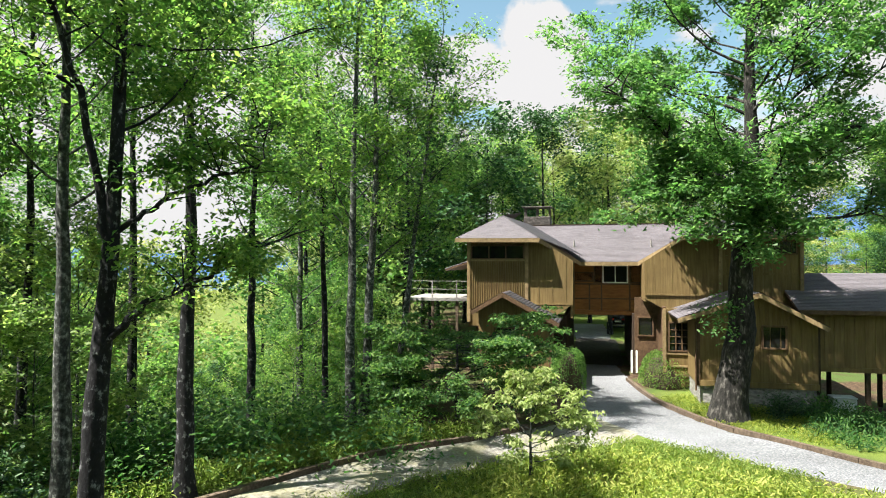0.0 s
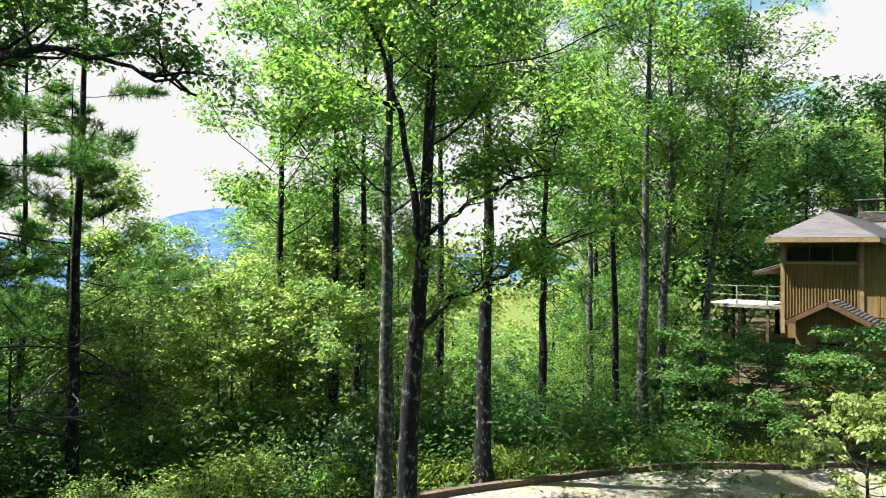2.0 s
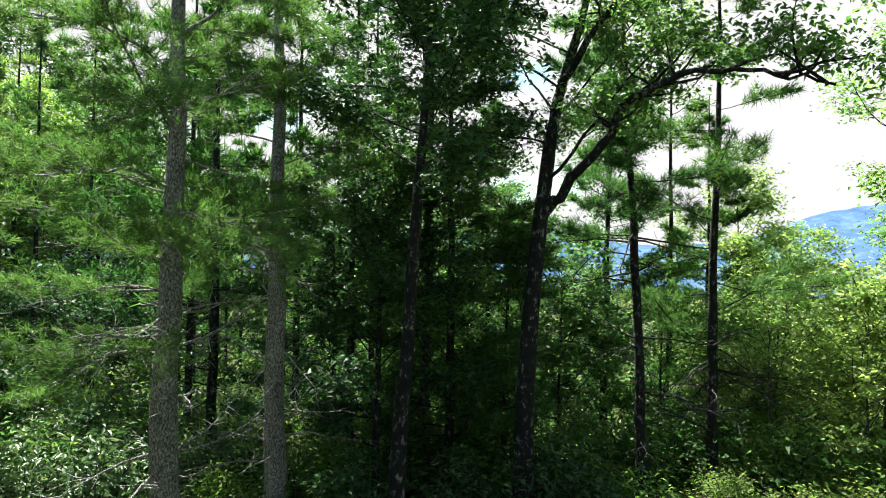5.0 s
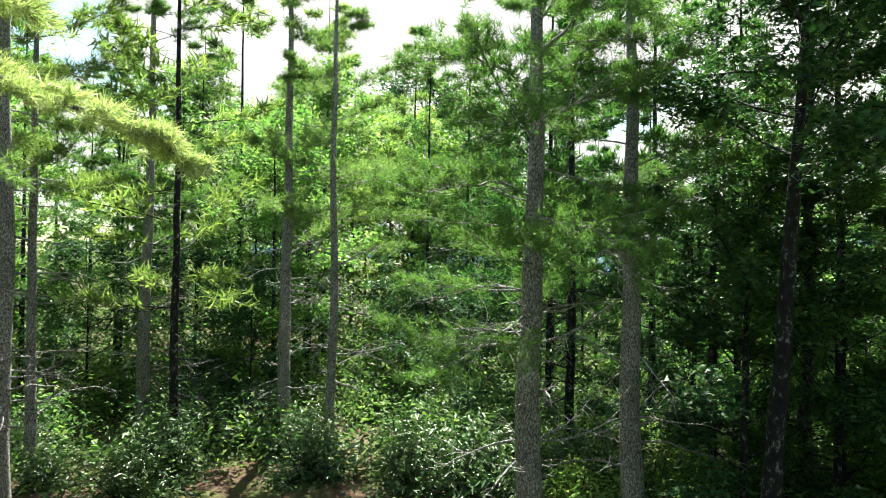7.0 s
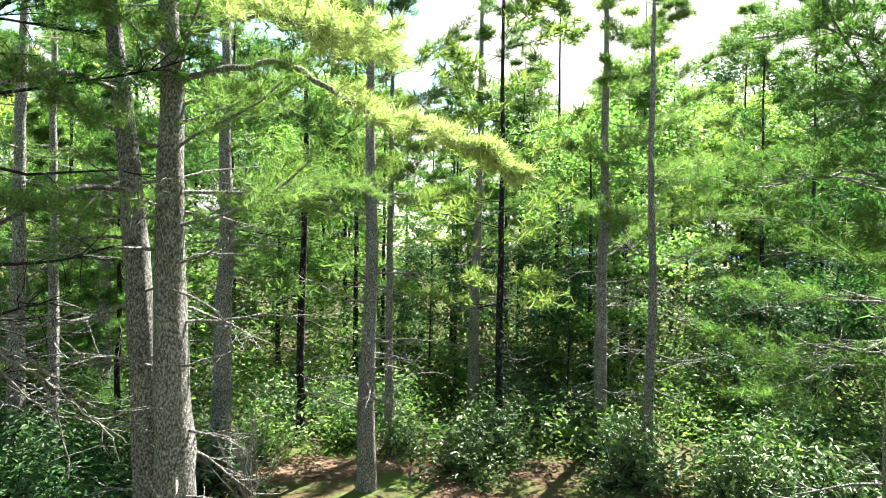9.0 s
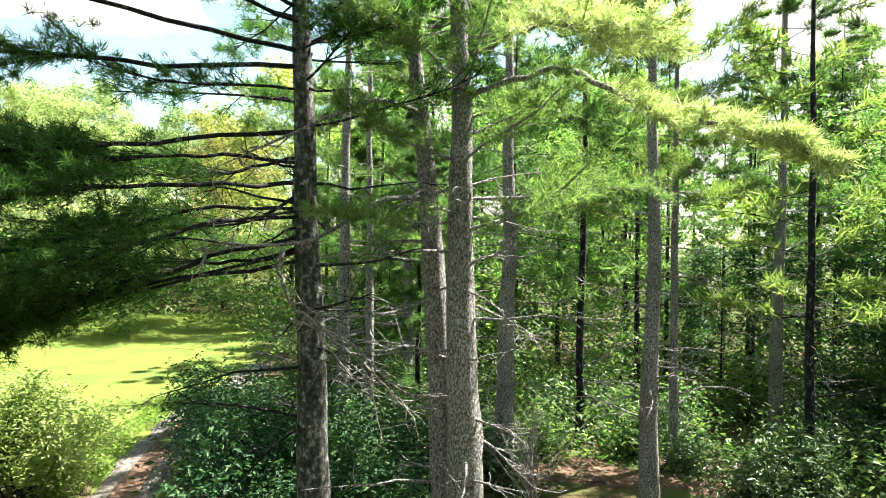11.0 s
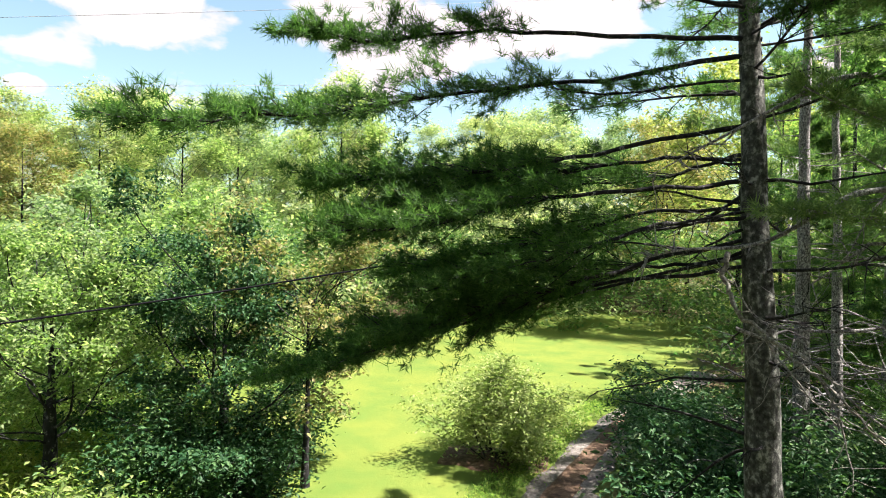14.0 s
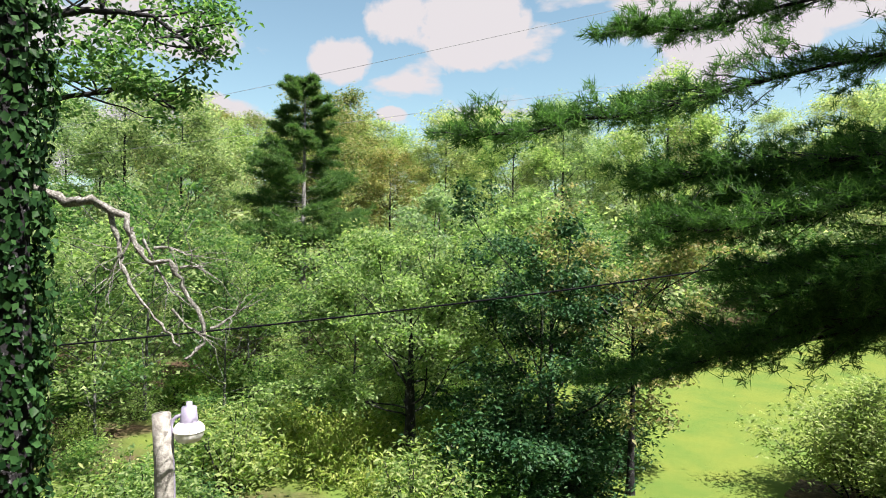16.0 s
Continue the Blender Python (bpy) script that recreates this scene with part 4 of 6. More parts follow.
def grow(seed, tall, radius, crown_base=0.3, crown_r=3.5, leaves=9000, leaf=0.17, limbs=16, spread=0.5, lean=(0, 0), flat=0.55,
         extra=(), trunk_path=None, sides=10, top_share=0.9, rise=0.5, twigs=6, shape="oval", droop=0.35, fine=True, far=False, split=False, lift=1.0, flare=0.55):
    """Trunk-and-limbs mesh and crown mesh of a broadleaved tree, standing at its own origin."""
    rng = np.random.default_rng(seed)
    T, W, arms = Tubes(), Tubes(), []
    if trunk_path is None:
        n = 14
        f = np.linspace(0, 1, n)
        path = np.stack([lean[0] * f ** 1.2, lean[1] * f ** 1.2, -0.3 + f * tall * top_share], 1)
        path[1:, :2] += np.cumsum(rng.normal(0, 0.012 * tall / n * 2, (n - 1, 2)), 0)
    else:
        path = curve_through(trunk_path, 4)
    f = np.linspace(0, 1, len(path))
    rad = radius * (1 - 0.85 * f) + radius * flare * np.exp(-f * tall / 0.5)
    T.add(path, rad, sides, 0.05, rng)
    tips = []
    base_z, top_z = crown_base * tall, path[-1][2]
    for k in range(limbs):
        s = (k + rng.uniform(0, 0.8)) / limbs
        z = base_z + (top_z - base_z) * s
        fr = np.interp(z, path[:, 2], f)
        p0 = along_path(path, [fr])[0]
        az = k * 2.4 + rng.normal(0, 0.4)
        if shape == "oval":
            reach = crown_r * (0.55 + 0.75 * math.sin(math.pi * min(1, 0.15 + 0.85 * s))) * rng.uniform(0.6, 1.05)
        elif shape == "cone":
            reach = crown_r * (1.05 - 0.85 * s) * rng.uniform(0.75, 1.1)
        else:
            reach = crown_r * rng.uniform(0.7, 1.1)
        d = np.array([math.cos(az), math.sin(az), lift * (rng.uniform(0.05, 0.5) + 0.6 * s)])
        lp = bent(p0, d, reach, 7, rise, 0.35, rng)
        r0 = max(0.015, radius * (1 - 0.85 * fr) * rng.uniform(0.18, 0.34))
        arms.append(Tubes())
        arms[-1].add(lp, np.linspace(r0, 0.012, len(lp)), 5)
        for q in range(twigs):
            ss = rng.uniform(0.35, 1.0)
            a = along_path(lp, [ss])[0]
            td = unit(lp[-1] - lp[0]) + rng.normal(0, 0.6, 3) * np.array([1, 1, 0.6])
            tp = bent(a, td, reach * rng.uniform(0.2, 0.42), 3, 0.1, 0.3, rng)
            if fine:
                W.add(tp, np.linspace(r0 * 0.35, 0.006, len(tp)), 4)
            tips += [tp[-1], tp[-2]]
        tips.append(lp[-1])
    for poly, r0 in extra:
        lp = curve_through(poly, 5)
        lp[1:-1] += rng.normal(0, 0.03, (len(lp) - 2, 3))
        arms.append(Tubes())
        arms[-1].add(lp, np.linspace(r0, r0 * 0.15, len(lp)), 7, 0.05, rng)
        for q in range(18):
            a = along_path(lp, [rng.uniform(0.35, 1.0)])[0]
            tp = bent(a, rng.normal(0, 1, 3) * np.array([1, 1, 0.5]) + np.array([0, 0, 0.4]), rng.uniform(0.6, 1.6), 4, 0.2, 0.4, rng)
            W.add(tp, np.linspace(r0 * 0.3, 0.006, len(tp)), 4)
            tips += [tp[-1], tp[-2]]
    crown = spray(tips, spread * 0.47, flat, leaves, leaf, rng, "crown", droop=droop, far=far)
    wood, rest = woody(T, arms, W, split)
    return wood, crown, rest


def tree(name, x, y, label, meshes, bark, foliage, category="tree", group="", turn=0.0, size=1.0, sink=0.0, limb_bark=None):
    m = pose(x, y, ground_z(x, y) - sink, 0, 0, turn)
    e = thing(name, label, category, group, m)
    e.scale = (size, size, size)
    link("trunk", meshes[0], bark, e)
    link("crown", meshes[1], foliage, e)
    for piece, me in meshes[2]:
        ob = link(piece, me, NEEDLE_SUNLIT if piece == "young_bough" else limb_bark or bark, e)
        if piece in ("twig", "branchwork"):
            ob["kind"] = "stuff"
    return e


def rel(points, x, y):
    """Points given as bearing, distance, height above datum -> relative to a tree's base."""
    z0 = ground_z(x, y)
    return [(*(np.array(place(b, d)) - (x, y)), z - z0) for b, d, z in points]


def el(d, e):
    return EYE + d * math.tan(radians(e))


# two dark-barked trees that rise before the valley; the nearer forks low
bx, by = place(29.37, 13)
tree("forked_tree", bx, by, "tall dark-barked tree forking low above the verge", grow(
    11, 20, 0.24, 0.42, 3.5, 28000, 0.125, 20, 0.55,
    trunk_path=rel([(29.49, 13, ground_z(bx, by) - 0.3), (29.41, 13, 2.47), (28.74, 13, 4.84), (28.15, 13, 6.69), (27.69, 13, 9.69), (27.43, 13, 12.28), (26.86, 12.6, 14.88)], bx, by),
    split=True, extra=[(rel([(28.35, 13, 6.38), (29.39, 13, 7.72), (31.15, 12.9, 9.48), (34.36, 12.6, 11.64), (36.06, 12, 13.81)], bx, by), 0.1),
           (rel([(28.93, 13, 4.42), (26.19, 12.6, 5.15), (23.74, 12.4, 5.41), (20.06, 12.2, 5.84), (16, 12, 6.31)], bx, by), 0.085),
           (rel([(28.35, 13, 6.49), (25.71, 12.8, 6.9), (23.76, 12.5, 7.22), (19.56, 12.3, 7.65), (16.31, 12, 7.85), (16.51, 12, 8.58)], bx, by), 0.06),
           (rel([(31.05, 13, 9.17), (34.94, 12.4, 9.57), (39.07, 12, 8.72), (41.13, 11.8, 8.1)], bx, by), 0.03)]), BARK, LEAF_SUN)
bx, by = place(31.71, 14)
tree("straight_tree", bx, by, "straight grey-barked tree covered in lichen", grow(12, 15, 0.2, 0.45, 2.9, 16000, 0.125, 18, 0.55, split=True), BARK_GREY, LEAF_SUN)

STANDING = [
    # bearing, distance, radius, tall, crown base, crown radius, leaves, bark, foliage, lean
    (22.52, 17, 0.25, 15, 0.55, 2.6, 4200, BARK, LEAF_MID, (0, 0)),
    (34.15, 22, 0.16, 19, 0.45, 3.0, 4800, BARK, LEAF_SUN, (0.3, 0)),
    (36.53, 21, 0.2, 18, 0.45, 3.0, 4800, BARK, LEAF_SUN, (0, 0)),
    (40.88, 23, 0.2, 17, 0.42, 3.0, 5200, BARK, LEAF_SUN, (0, 0)),
    (8.53, 22.4, 0.2, 20, 0.33, 3.0, 4600, BARK_GREY, LEAF_SUN, (0, 0)),
    (7.27, 23.2, 0.2, 19, 0.32, 2.9, 4400, BARK_GREY, LEAF_SUN, (0.5, 0)),
    (4.66, 24, 0.15, 17, 0.36, 2.4, 3400, BARK_GREY, LEAF_SUN, (1.9, 0)),
    (12.96, 30, 0.2, 19, 0.25, 3.4, 6000, BARK_GREY, LEAF_SUN, (0, 0)),
    (17.52, 26, 0.2, 20, 0.5, 3.0, 4500, BARK, LEAF_SUN, (0, 0)),
    (26.72, 25, 0.2, 21, 0.5, 3.0, 5000, BARK, LEAF_SUN, (0, 0)),
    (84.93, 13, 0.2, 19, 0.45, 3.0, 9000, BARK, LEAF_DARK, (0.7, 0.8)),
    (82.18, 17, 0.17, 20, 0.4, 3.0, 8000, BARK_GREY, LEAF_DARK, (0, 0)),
    (66.02, 26, 0.14, 18, 0.5, 2.0, 3200, BARK, LEAF_MID, (0, 0)),
    (60.77, 24, 0.13, 18, 0.6, 1.8, 1800, BARK, LEAF_MID, (0, 0)),
    (10.6, 25.5, 0.15, 19, 0.34, 2.8, 4400, BARK, LEAF_SUN, (-0.4, 0)),
]
for i, (b, d, r, tall, cb, cr, nl, bark, fol, lean) in enumerate(STANDING):
    x, y = place(b, d)
    tall = min(tall, 10.5 + 0.42 * d - ground_z(x, y))
    tree("broadleaf_tree", x, y, "tall slender broadleaved tree at the valley edge", grow(100 + i, tall, r, cb, cr, int(nl * 2.3), 0.145, 24, 0.6, lean, far=True, split=True), bark, fol, group="trees at the valley edge")

# leaning oak with a long reaching limb
bx, by = place(73.13, 14)
tree("leaning_oak", bx, by, "leaning oak with a long crooked limb", grow(
    31, 15, 0.24, 0.5, 3.6, 26000, 0.12, 18, 0.5,
    trunk_path=rel([(73.16, 14, ground_z(bx, by) - 0.3), (72.8, 14, 3.96), (71.52, 14, 7.57), (70.42, 14, 9.53), (67.98, 13.8, 11.7), (64.77, 13, 15.31)], bx, by),
    split=True, extra=[(rel([(71.82, 14, 6.95), (70.18, 13.6, 7.36), (66.89, 13, 8.18), (64.43, 12.6, 9.01), (61.87, 12.4, 9.31), (58.8, 12, 9.42), (53.58, 11.6, 9.21), (48.39, 11.4, 8.8)], bx, by), 0.13),
           (rel([(70.83, 14, 9.32), (67.76, 13, 10.56), (62.65, 12, 11.58), (57.54, 11.5, 12.2)], bx, by), 0.1)]), BARK, LEAF_MID)

# great maple before the house
bx, by = place(334.73, 26.0)
maple = tree("great_maple", bx, by, "massive old maple with rough dark trunk before the house", grow(
    41, 18, 0.66, 0.4, 6.0, 80000, 0.185, 38, 0.62, sides=18, twigs=8, far=True, flare=0.6,
    trunk_path=rel([(335.42, 26, -0.4), (334.95, 26, 1.64), (334.29, 26, 3.48), (334.34, 26, 5.33), (333.76, 26, 7.79), (333.39, 26, 10.25), (333.5, 25.8, 13.33), (333.21, 25.8, 16.42)], bx, by),
    split=True, extra=[(rel([(333.87, 26, 7.58), (332.22, 25, 8.39), (329.14, 24, 9.18), (325.54, 23.5, 10.38)], bx, by), 0.15),
           (rel([(334.07, 26, 7.79), (337.29, 25, 9.24), (341.33, 24, 11.32), (345.41, 23, 12.37)], bx, by), 0.15),
           (rel([(333.84, 26, 8.81), (337.29, 25, 9.24), (340.38, 24.4, 8.74), (344, 24, 7.52)], bx, by), 0.06),
           (rel([(333.85, 26, 8.4), (336.28, 24.6, 8.82), (338.35, 24, 8.01), (339.4, 23.6, 7.08)], bx, by), 0.05),
           (rel([(333.85, 26, 8.2), (334.46, 24.6, 8.4), (335.1, 24, 7.47), (335.32, 23.8, 6.76)], bx, by), 0.05),
           (rel([(333.86, 26, 7.99), (332.83, 24.6, 8.08), (331.84, 24, 7.15), (330.84, 23.8, 6.53)], bx, by), 0.05)]), BARK_MAPLE, LEAF_MAPLE)
rng = np.random.default_rng(44)
for pts in ([(335.29, 25.3, 4.41), (336.21, 25.1, 4.1), (335.82, 25, 3.48)], [(333.28, 25.3, 6.75), (332.48, 25.2, 6.24)]):
    link("sprig", spray(rel(pts, bx, by), 0.34, 0.7, 260, 0.17, rng, "sprig"), LEAF_MAPLE, maple, "leafy sprouts on the trunk")["kind"] = "stuff"

# ornamental dogwood and a pale sapling on the island
bx, by = place(358.66, 23.8)
tree("dogwood", bx, by, "low dark dogwood with layered spreading boughs", grow(51, 3.6, 0.13, 0.3, 3.3, 30000, 0.14, 34, 0.4, split=True, lift=0.2, flat=0.2, rise=-0.1, shape="flat", twigs=7), BARK, LEAF_MID)
bx, by = place(351.96, 17.2)
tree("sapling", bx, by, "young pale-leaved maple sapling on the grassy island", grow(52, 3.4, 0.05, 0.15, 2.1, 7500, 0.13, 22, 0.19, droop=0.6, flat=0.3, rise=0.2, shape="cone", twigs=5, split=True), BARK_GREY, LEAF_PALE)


# ---- white pines ----
class Needles:
    def __init__(self):
        self.at, self.al, self.ln, self.w = [], [], [], []

    def twig(self, a, d, length, n, nl, nw, rng):
        k = max(3, n // 11)
        c = a + d * length * rng.uniform(0.15, 1.05, k)[:, None] + rng.normal(0, 0.09 * (length + 0.3), (k, 3)) * np.array([1, 1, 0.55])
        i = rng.integers(0, k, n)
        self.at.append(c[i] + rng.normal(0, 0.02, (n, 3)))
        self.al.append(d * 0.55 + rng.normal(0, 0.55, (n, 3)) + np.array([0, 0, 0.2]))
        self.ln.append(rng.uniform(0.7, 1.2, n) * nl)
        self.w.append(np.full(n, nw))

    def mesh(self, rng):
        return needle_mesh("crown", np.concatenate(self.at), np.concatenate(self.al), np.concatenate(self.ln), np.concatenate(self.w), rng)


def bough(T, W, N, path, r0, rng, twigs=26, twig_len=0.9, per=26, nl=0.13, nw=0.012, bare=0.3, droop=0.0, fine=True):
    """A pine bough: a limb with flat fans of needled twigs along its outer part."""
    T.add(path, np.linspace(r0, 0.012, len(path)), 6, 0.06, rng)
    for k in range(twigs):
        s = bare + (1 - bare) * (k + rng.uniform(0, 1)) / twigs
        a = along_path(path, [s])[0]
        t = unit(along_path(path, [min(1, s + 0.05)])[0] - along_path(path, [max(0, s - 0.05)])[0])
        side = unit(np.cross(t, [0, 0, 1.0])) * (1 if k % 2 else -1)
        d = unit(t * 0.7 + side * rng.uniform(0.1, 1.0) + np.array([0, 0, rng.normal(0.1 - droop, 0.2)]))
        ln = twig_len * rng.uniform(0.5, 1.1) * (1.15 - 0.6 * s)
        tp = np.array([a, a + d * ln * 0.5 + np.array([0, 0, 0.02]), a + d * ln])
        if fine:
            W.add(tp, [0.012, 0.008, 0.004], 3)
        N.twig(a, d, ln, per, nl, nw, rng)
        for q in range(3):
            b2 = a + d * ln * rng.uniform(0.3, 0.9)
            d2 = unit(d + rng.normal(0, 0.5, 3) * np.array([1, 1, 0.35]))
            N.twig(b2, d2, ln * 0.45, per // 2, nl, nw, rng)


def dead_branch(T, path, r0, rng, twigs=7, W=None):
    T.add(path, np.linspace(r0, 0.006, len(path)), 5, 0.08, rng)
    for k in range(twigs):
        a = along_path(path, [rng.uniform(0.3, 1)])[0]
        tp = bent(a, rng.normal(0, 1, 3) * np.array([1, 1, 0.5]) + unit(path[-1] - path[0]) * 0.8, rng.uniform(0.2, 0.8), 4, -0.1, 0.5, rng)
        (W or T).add(tp, np.linspace(r0 * 0.35, 0.003, len(tp)), 3)


def grow_pine(seed, tall, radius, live=0.35, reach=3.2, boughs=34, dead=10, twigs=14, per=12, nl=0.22, nw=0.022, lean=(0, 0), given=(), given_dead=(), given_twigs=54, path=None, twig_len=1.0, fine=True, taper=1.5, split=False, young=False):
    rng = np.random.default_rng(seed)
    T, N, W, arms = Tubes(), Needles(), Tubes(), []
    # young: given boughs get their own mesh, in the needle colour with sun painted in
    G = Needles() if young else N
    n = 22
    f = np.linspace(0, 1, n)
    if path is None:
        path = np.stack([lean[0] * f, lean[1] * f, -0.3 + f * (tall + 0.3)], 1)
        path[1:, :2] += np.cumsum(rng.normal(0, 0.02, (n - 1, 2)), 0)
    else:
        path = curve_through(path, 5)
        f = np.linspace(0, 1, len(path))
    T.add(path, radius * (1 - 0.9 * f) + radius * 0.3 * np.exp(-f * tall / 0.4), 12, 0.045, rng)
    for k in range(boughs):
        s = live + (0.98 - live) * (k + rng.uniform(0, 1)) / boughs
        p0 = along_path(path, [s])[0]
        az = rng.uniform(0, 2 * np.pi)
        rr = reach * (1.05 - 0.85 * ((s - live) / (1 - live)) ** taper) * rng.uniform(0.7, 1.1)
        lp = bent(p0, (math.cos(az), math.sin(az), rng.uniform(-0.15, 0.25)), rr, 6, 0.25, 0.2, rng)
        arms.append(Tubes())
        bough(arms[-1], W, N, lp, radius * 0.14 * (1.1 - s), rng, twigs, twig_len * rr / 3.2, per, nl, nw, 0.25, 0.0, fine)
    for lp, r0, *more in given:
        bare, count, reach_out = more or (0.2, given_twigs, 1.3)
        lp = curve_through(lp, 6)
        lp[2:] += np.cumsum(rng.normal(0, 0.035, (len(lp) - 2, 3)), 0)
        arms.append(Tubes())
        bough(arms[-1], W, G, lp, r0, rng, count, reach_out, 86, 0.14, 0.013, bare)
    for k in range(dead):
        s = rng.uniform(0.1, live + 0.05)
        p0 = along_path(path, [s])[0]
        az = rng.uniform(0, 2 * np.pi)
        arms.append(Tubes())
        dead_branch(arms[-1], bent(p0, (math.cos(az), math.sin(az), rng.uniform(-0.2, 0.3)), rng.uniform(0.8, 2.6), 6, -0.15, 0.35, rng), 0.03, rng, 7, W)
    for lp, r0 in given_dead:
        arms.append(Tubes())
        dead_branch(arms[-1], curve_through(lp, 6), r0, rng, 12, W)
    wood, rest = woody(T, arms, W, split, "branch")
    if young:
        rest.append(("young_bough", G.mesh(rng)))
    return wood, N.mesh(rng), rest


# the near pine, its long boughs sweeping over the lawn
bx, by = place(177.94, 10.2)
# darker needles and trunk bark put this pine's shade into the colour
tree("white_pine", bx, by, "large white pine with long sweeping boughs over the lawn", grow_pine(
    61, 16, 0.31, 0.5, 3.2, 38, 20, 18, 44, 0.17, 0.014, (0.6, 0.0), split=True,
    given=[(rel([(179.1, 10.2, 8.94), (194.24, 9.8, 8.65), (213.74, 8.6, 8.03), (232.84, 7.6, 7.46)], bx, by), 0.045, 0.36, 70, 1.15),
           (rel([(179.1, 10.2, 9.14), (196.31, 9.6, 9.37), (209.63, 8.9, 9.12), (218.41, 8.3, 8.75)], bx, by), 0.04, 0.35, 46, 1.0),
           (rel([(179.1, 10.2, 9.56), (190.12, 9.4, 9.95), (200.44, 9, 10.15), (208.63, 8.4, 9.94)], bx, by), 0.035, 0.35, 42, 1.0),
           (rel([(179.11, 10.2, 9.97), (187, 9.4, 10.47), (194.3, 9, 10.56), (200.45, 8.6, 10.35)], bx, by), 0.03, 0.45, 30, 1.1),
           (rel([(179.1, 10.2, 9.35), (171.52, 9.4, 9.76), (164.35, 8.8, 9.86)], bx, by), 0.03, 0.45, 26, 1.1),
           (rel([(178.98, 10.2, 7.9), (194.21, 9.6, 7.52), (206.49, 9, 7.26), (215.26, 8.6, 7.15)], bx, by), 0.04, 0.33, 64, 1.3),
           (rel([(178.97, 10.2, 7.08), (194.19, 9.2, 6.8), (204.42, 8.8, 6.38), (213.69, 8.4, 6.12)], bx, by), 0.04, 0.33, 62, 1.3),
           (rel([(178.87, 10.2, 6.56), (190.03, 9, 6.18), (198.27, 8.6, 5.76), (205.41, 8.4, 5.51)], bx, by), 0.035, 0.33, 54, 1.4),
           (rel([(178.86, 10.2, 6.25), (192.1, 9.4, 5.66), (203.36, 9, 5.09), (212.11, 8.6, 4.83)], bx, by), 0.035, 0.33, 56, 1.4),
           (rel([(178.86, 10.2, 5.84), (194.15, 9.8, 5.4), (204.38, 9.6, 4.94), (213.66, 9.4, 4.57)], bx, by), 0.035, 0.5, 34, 1.1),
           (rel([(179.08, 10.2, 7.49), (184.86, 10.6, 7.38), (194.2, 11, 7.26), (201.36, 11.2, 6.95)], bx, by), 0.035, 0.33, 50, 1.4),
           (rel([(179.08, 10.2, 7.4), (190.07, 10.2, 7.3), (201.38, 10, 6.95), (212.67, 9.6, 6.5)], bx, by), 0.035, 0.33, 64, 1.5),
           (rel([(179.07, 10.2, 6.66), (189, 10.4, 6.55), (199.3, 10.4, 6.12), (209.55, 10, 5.71)], bx, by), 0.035, 0.33, 64, 1.5),
           (rel([(179.07, 10.2, 6.04), (186.91, 10, 5.83), (195.18, 9.8, 5.4), (203.35, 9.4, 4.89)], bx, by), 0.035, 0.33, 56, 1.4),
           (rel([(179.1, 10.2, 9.76), (184.9, 10, 10.37), (191.19, 9.6, 10.78), (197.38, 9.4, 10.77)], bx, by), 0.035, 0.33, 46, 1.4),
           (rel([(179.08, 10.2, 6.97), (183.82, 11, 6.66), (192.11, 11.6, 6.34), (199.3, 12, 6.02)], bx, by), 0.035, 0.33, 46, 1.4),
           (rel([(179.07, 10.2, 6.0), (196, 9.6, 5.25), (210, 9.2, 4.6), (220, 9.0, 4.2)], bx, by), 0.03, 0.5, 40, 1.0)],
    given_dead=[(rel([(178.86, 10.2, 6.15), (183.81, 9.6, 6.04), (190.03, 9.2, 6.13), (193.14, 9, 6.02)], bx, by), 0.03),
                (rel([(178.87, 10.2, 6.66), (183.82, 9.4, 6.45), (190.04, 8.8, 6.23)], bx, by), 0.03),
                (rel([(178.96, 10.2, 5.74), (173.55, 9, 5.83), (169.47, 8, 6.03)], bx, by), 0.03)]), BARK_GREY, NEEDLE_SHADED, limb_bark=BARK)

PINES = [
    # bearing, distance, radius, tall, lowest live bough, reach, lean
    (164.36, 9.8, 0.36, 20, 0.55, 3.0, (0.2, 0)),
    (175.8, 15.5, 0.2, 19, 0.42, 3.0, (0, 0)),
    (170.08, 24.0, 0.28, 20, 0.4, 3.2, (0, 0)),
    (160.99, 17.0, 0.28, 19, 0.5, 3.0, (0, 0)),
    (148.12, 15.8, 0.23, 19, 0.5, 2.8, (0, 0)),
    (138.47, 24.0, 0.24, 20, 0.4, 3.0, (0, 0)),
    (126.92, 20.0, 0.22, 20, 0.42, 3.0, (0, 0)),
    (122.77, 19.0, 0.16, 18, 0.45, 2.6, (0, 0)),
    (104.42, 11.0, 0.27, 19, 0.42, 3.0, (0.1, 0)),
    (95.44, 13.5, 0.26, 19, 0.45, 2.8, (0, 0)),
    (62.51, 16.0, 0.15, 16, 0.5, 2.6, (-0.4, -0.75)),
    (56.99, 18.0, 0.16, 16, 0.32, 2.8, (0, 0)),
    (89.01, 21.0, 0.15, 18, 0.4, 2.6, (0, 0)),
    (146.19, 19.0, 0.15, 18, 0.5, 2.6, (0, 0)),
    (173.35, 19.0, 0.16, 18, 0.4, 2.8, (0, 0)),
]
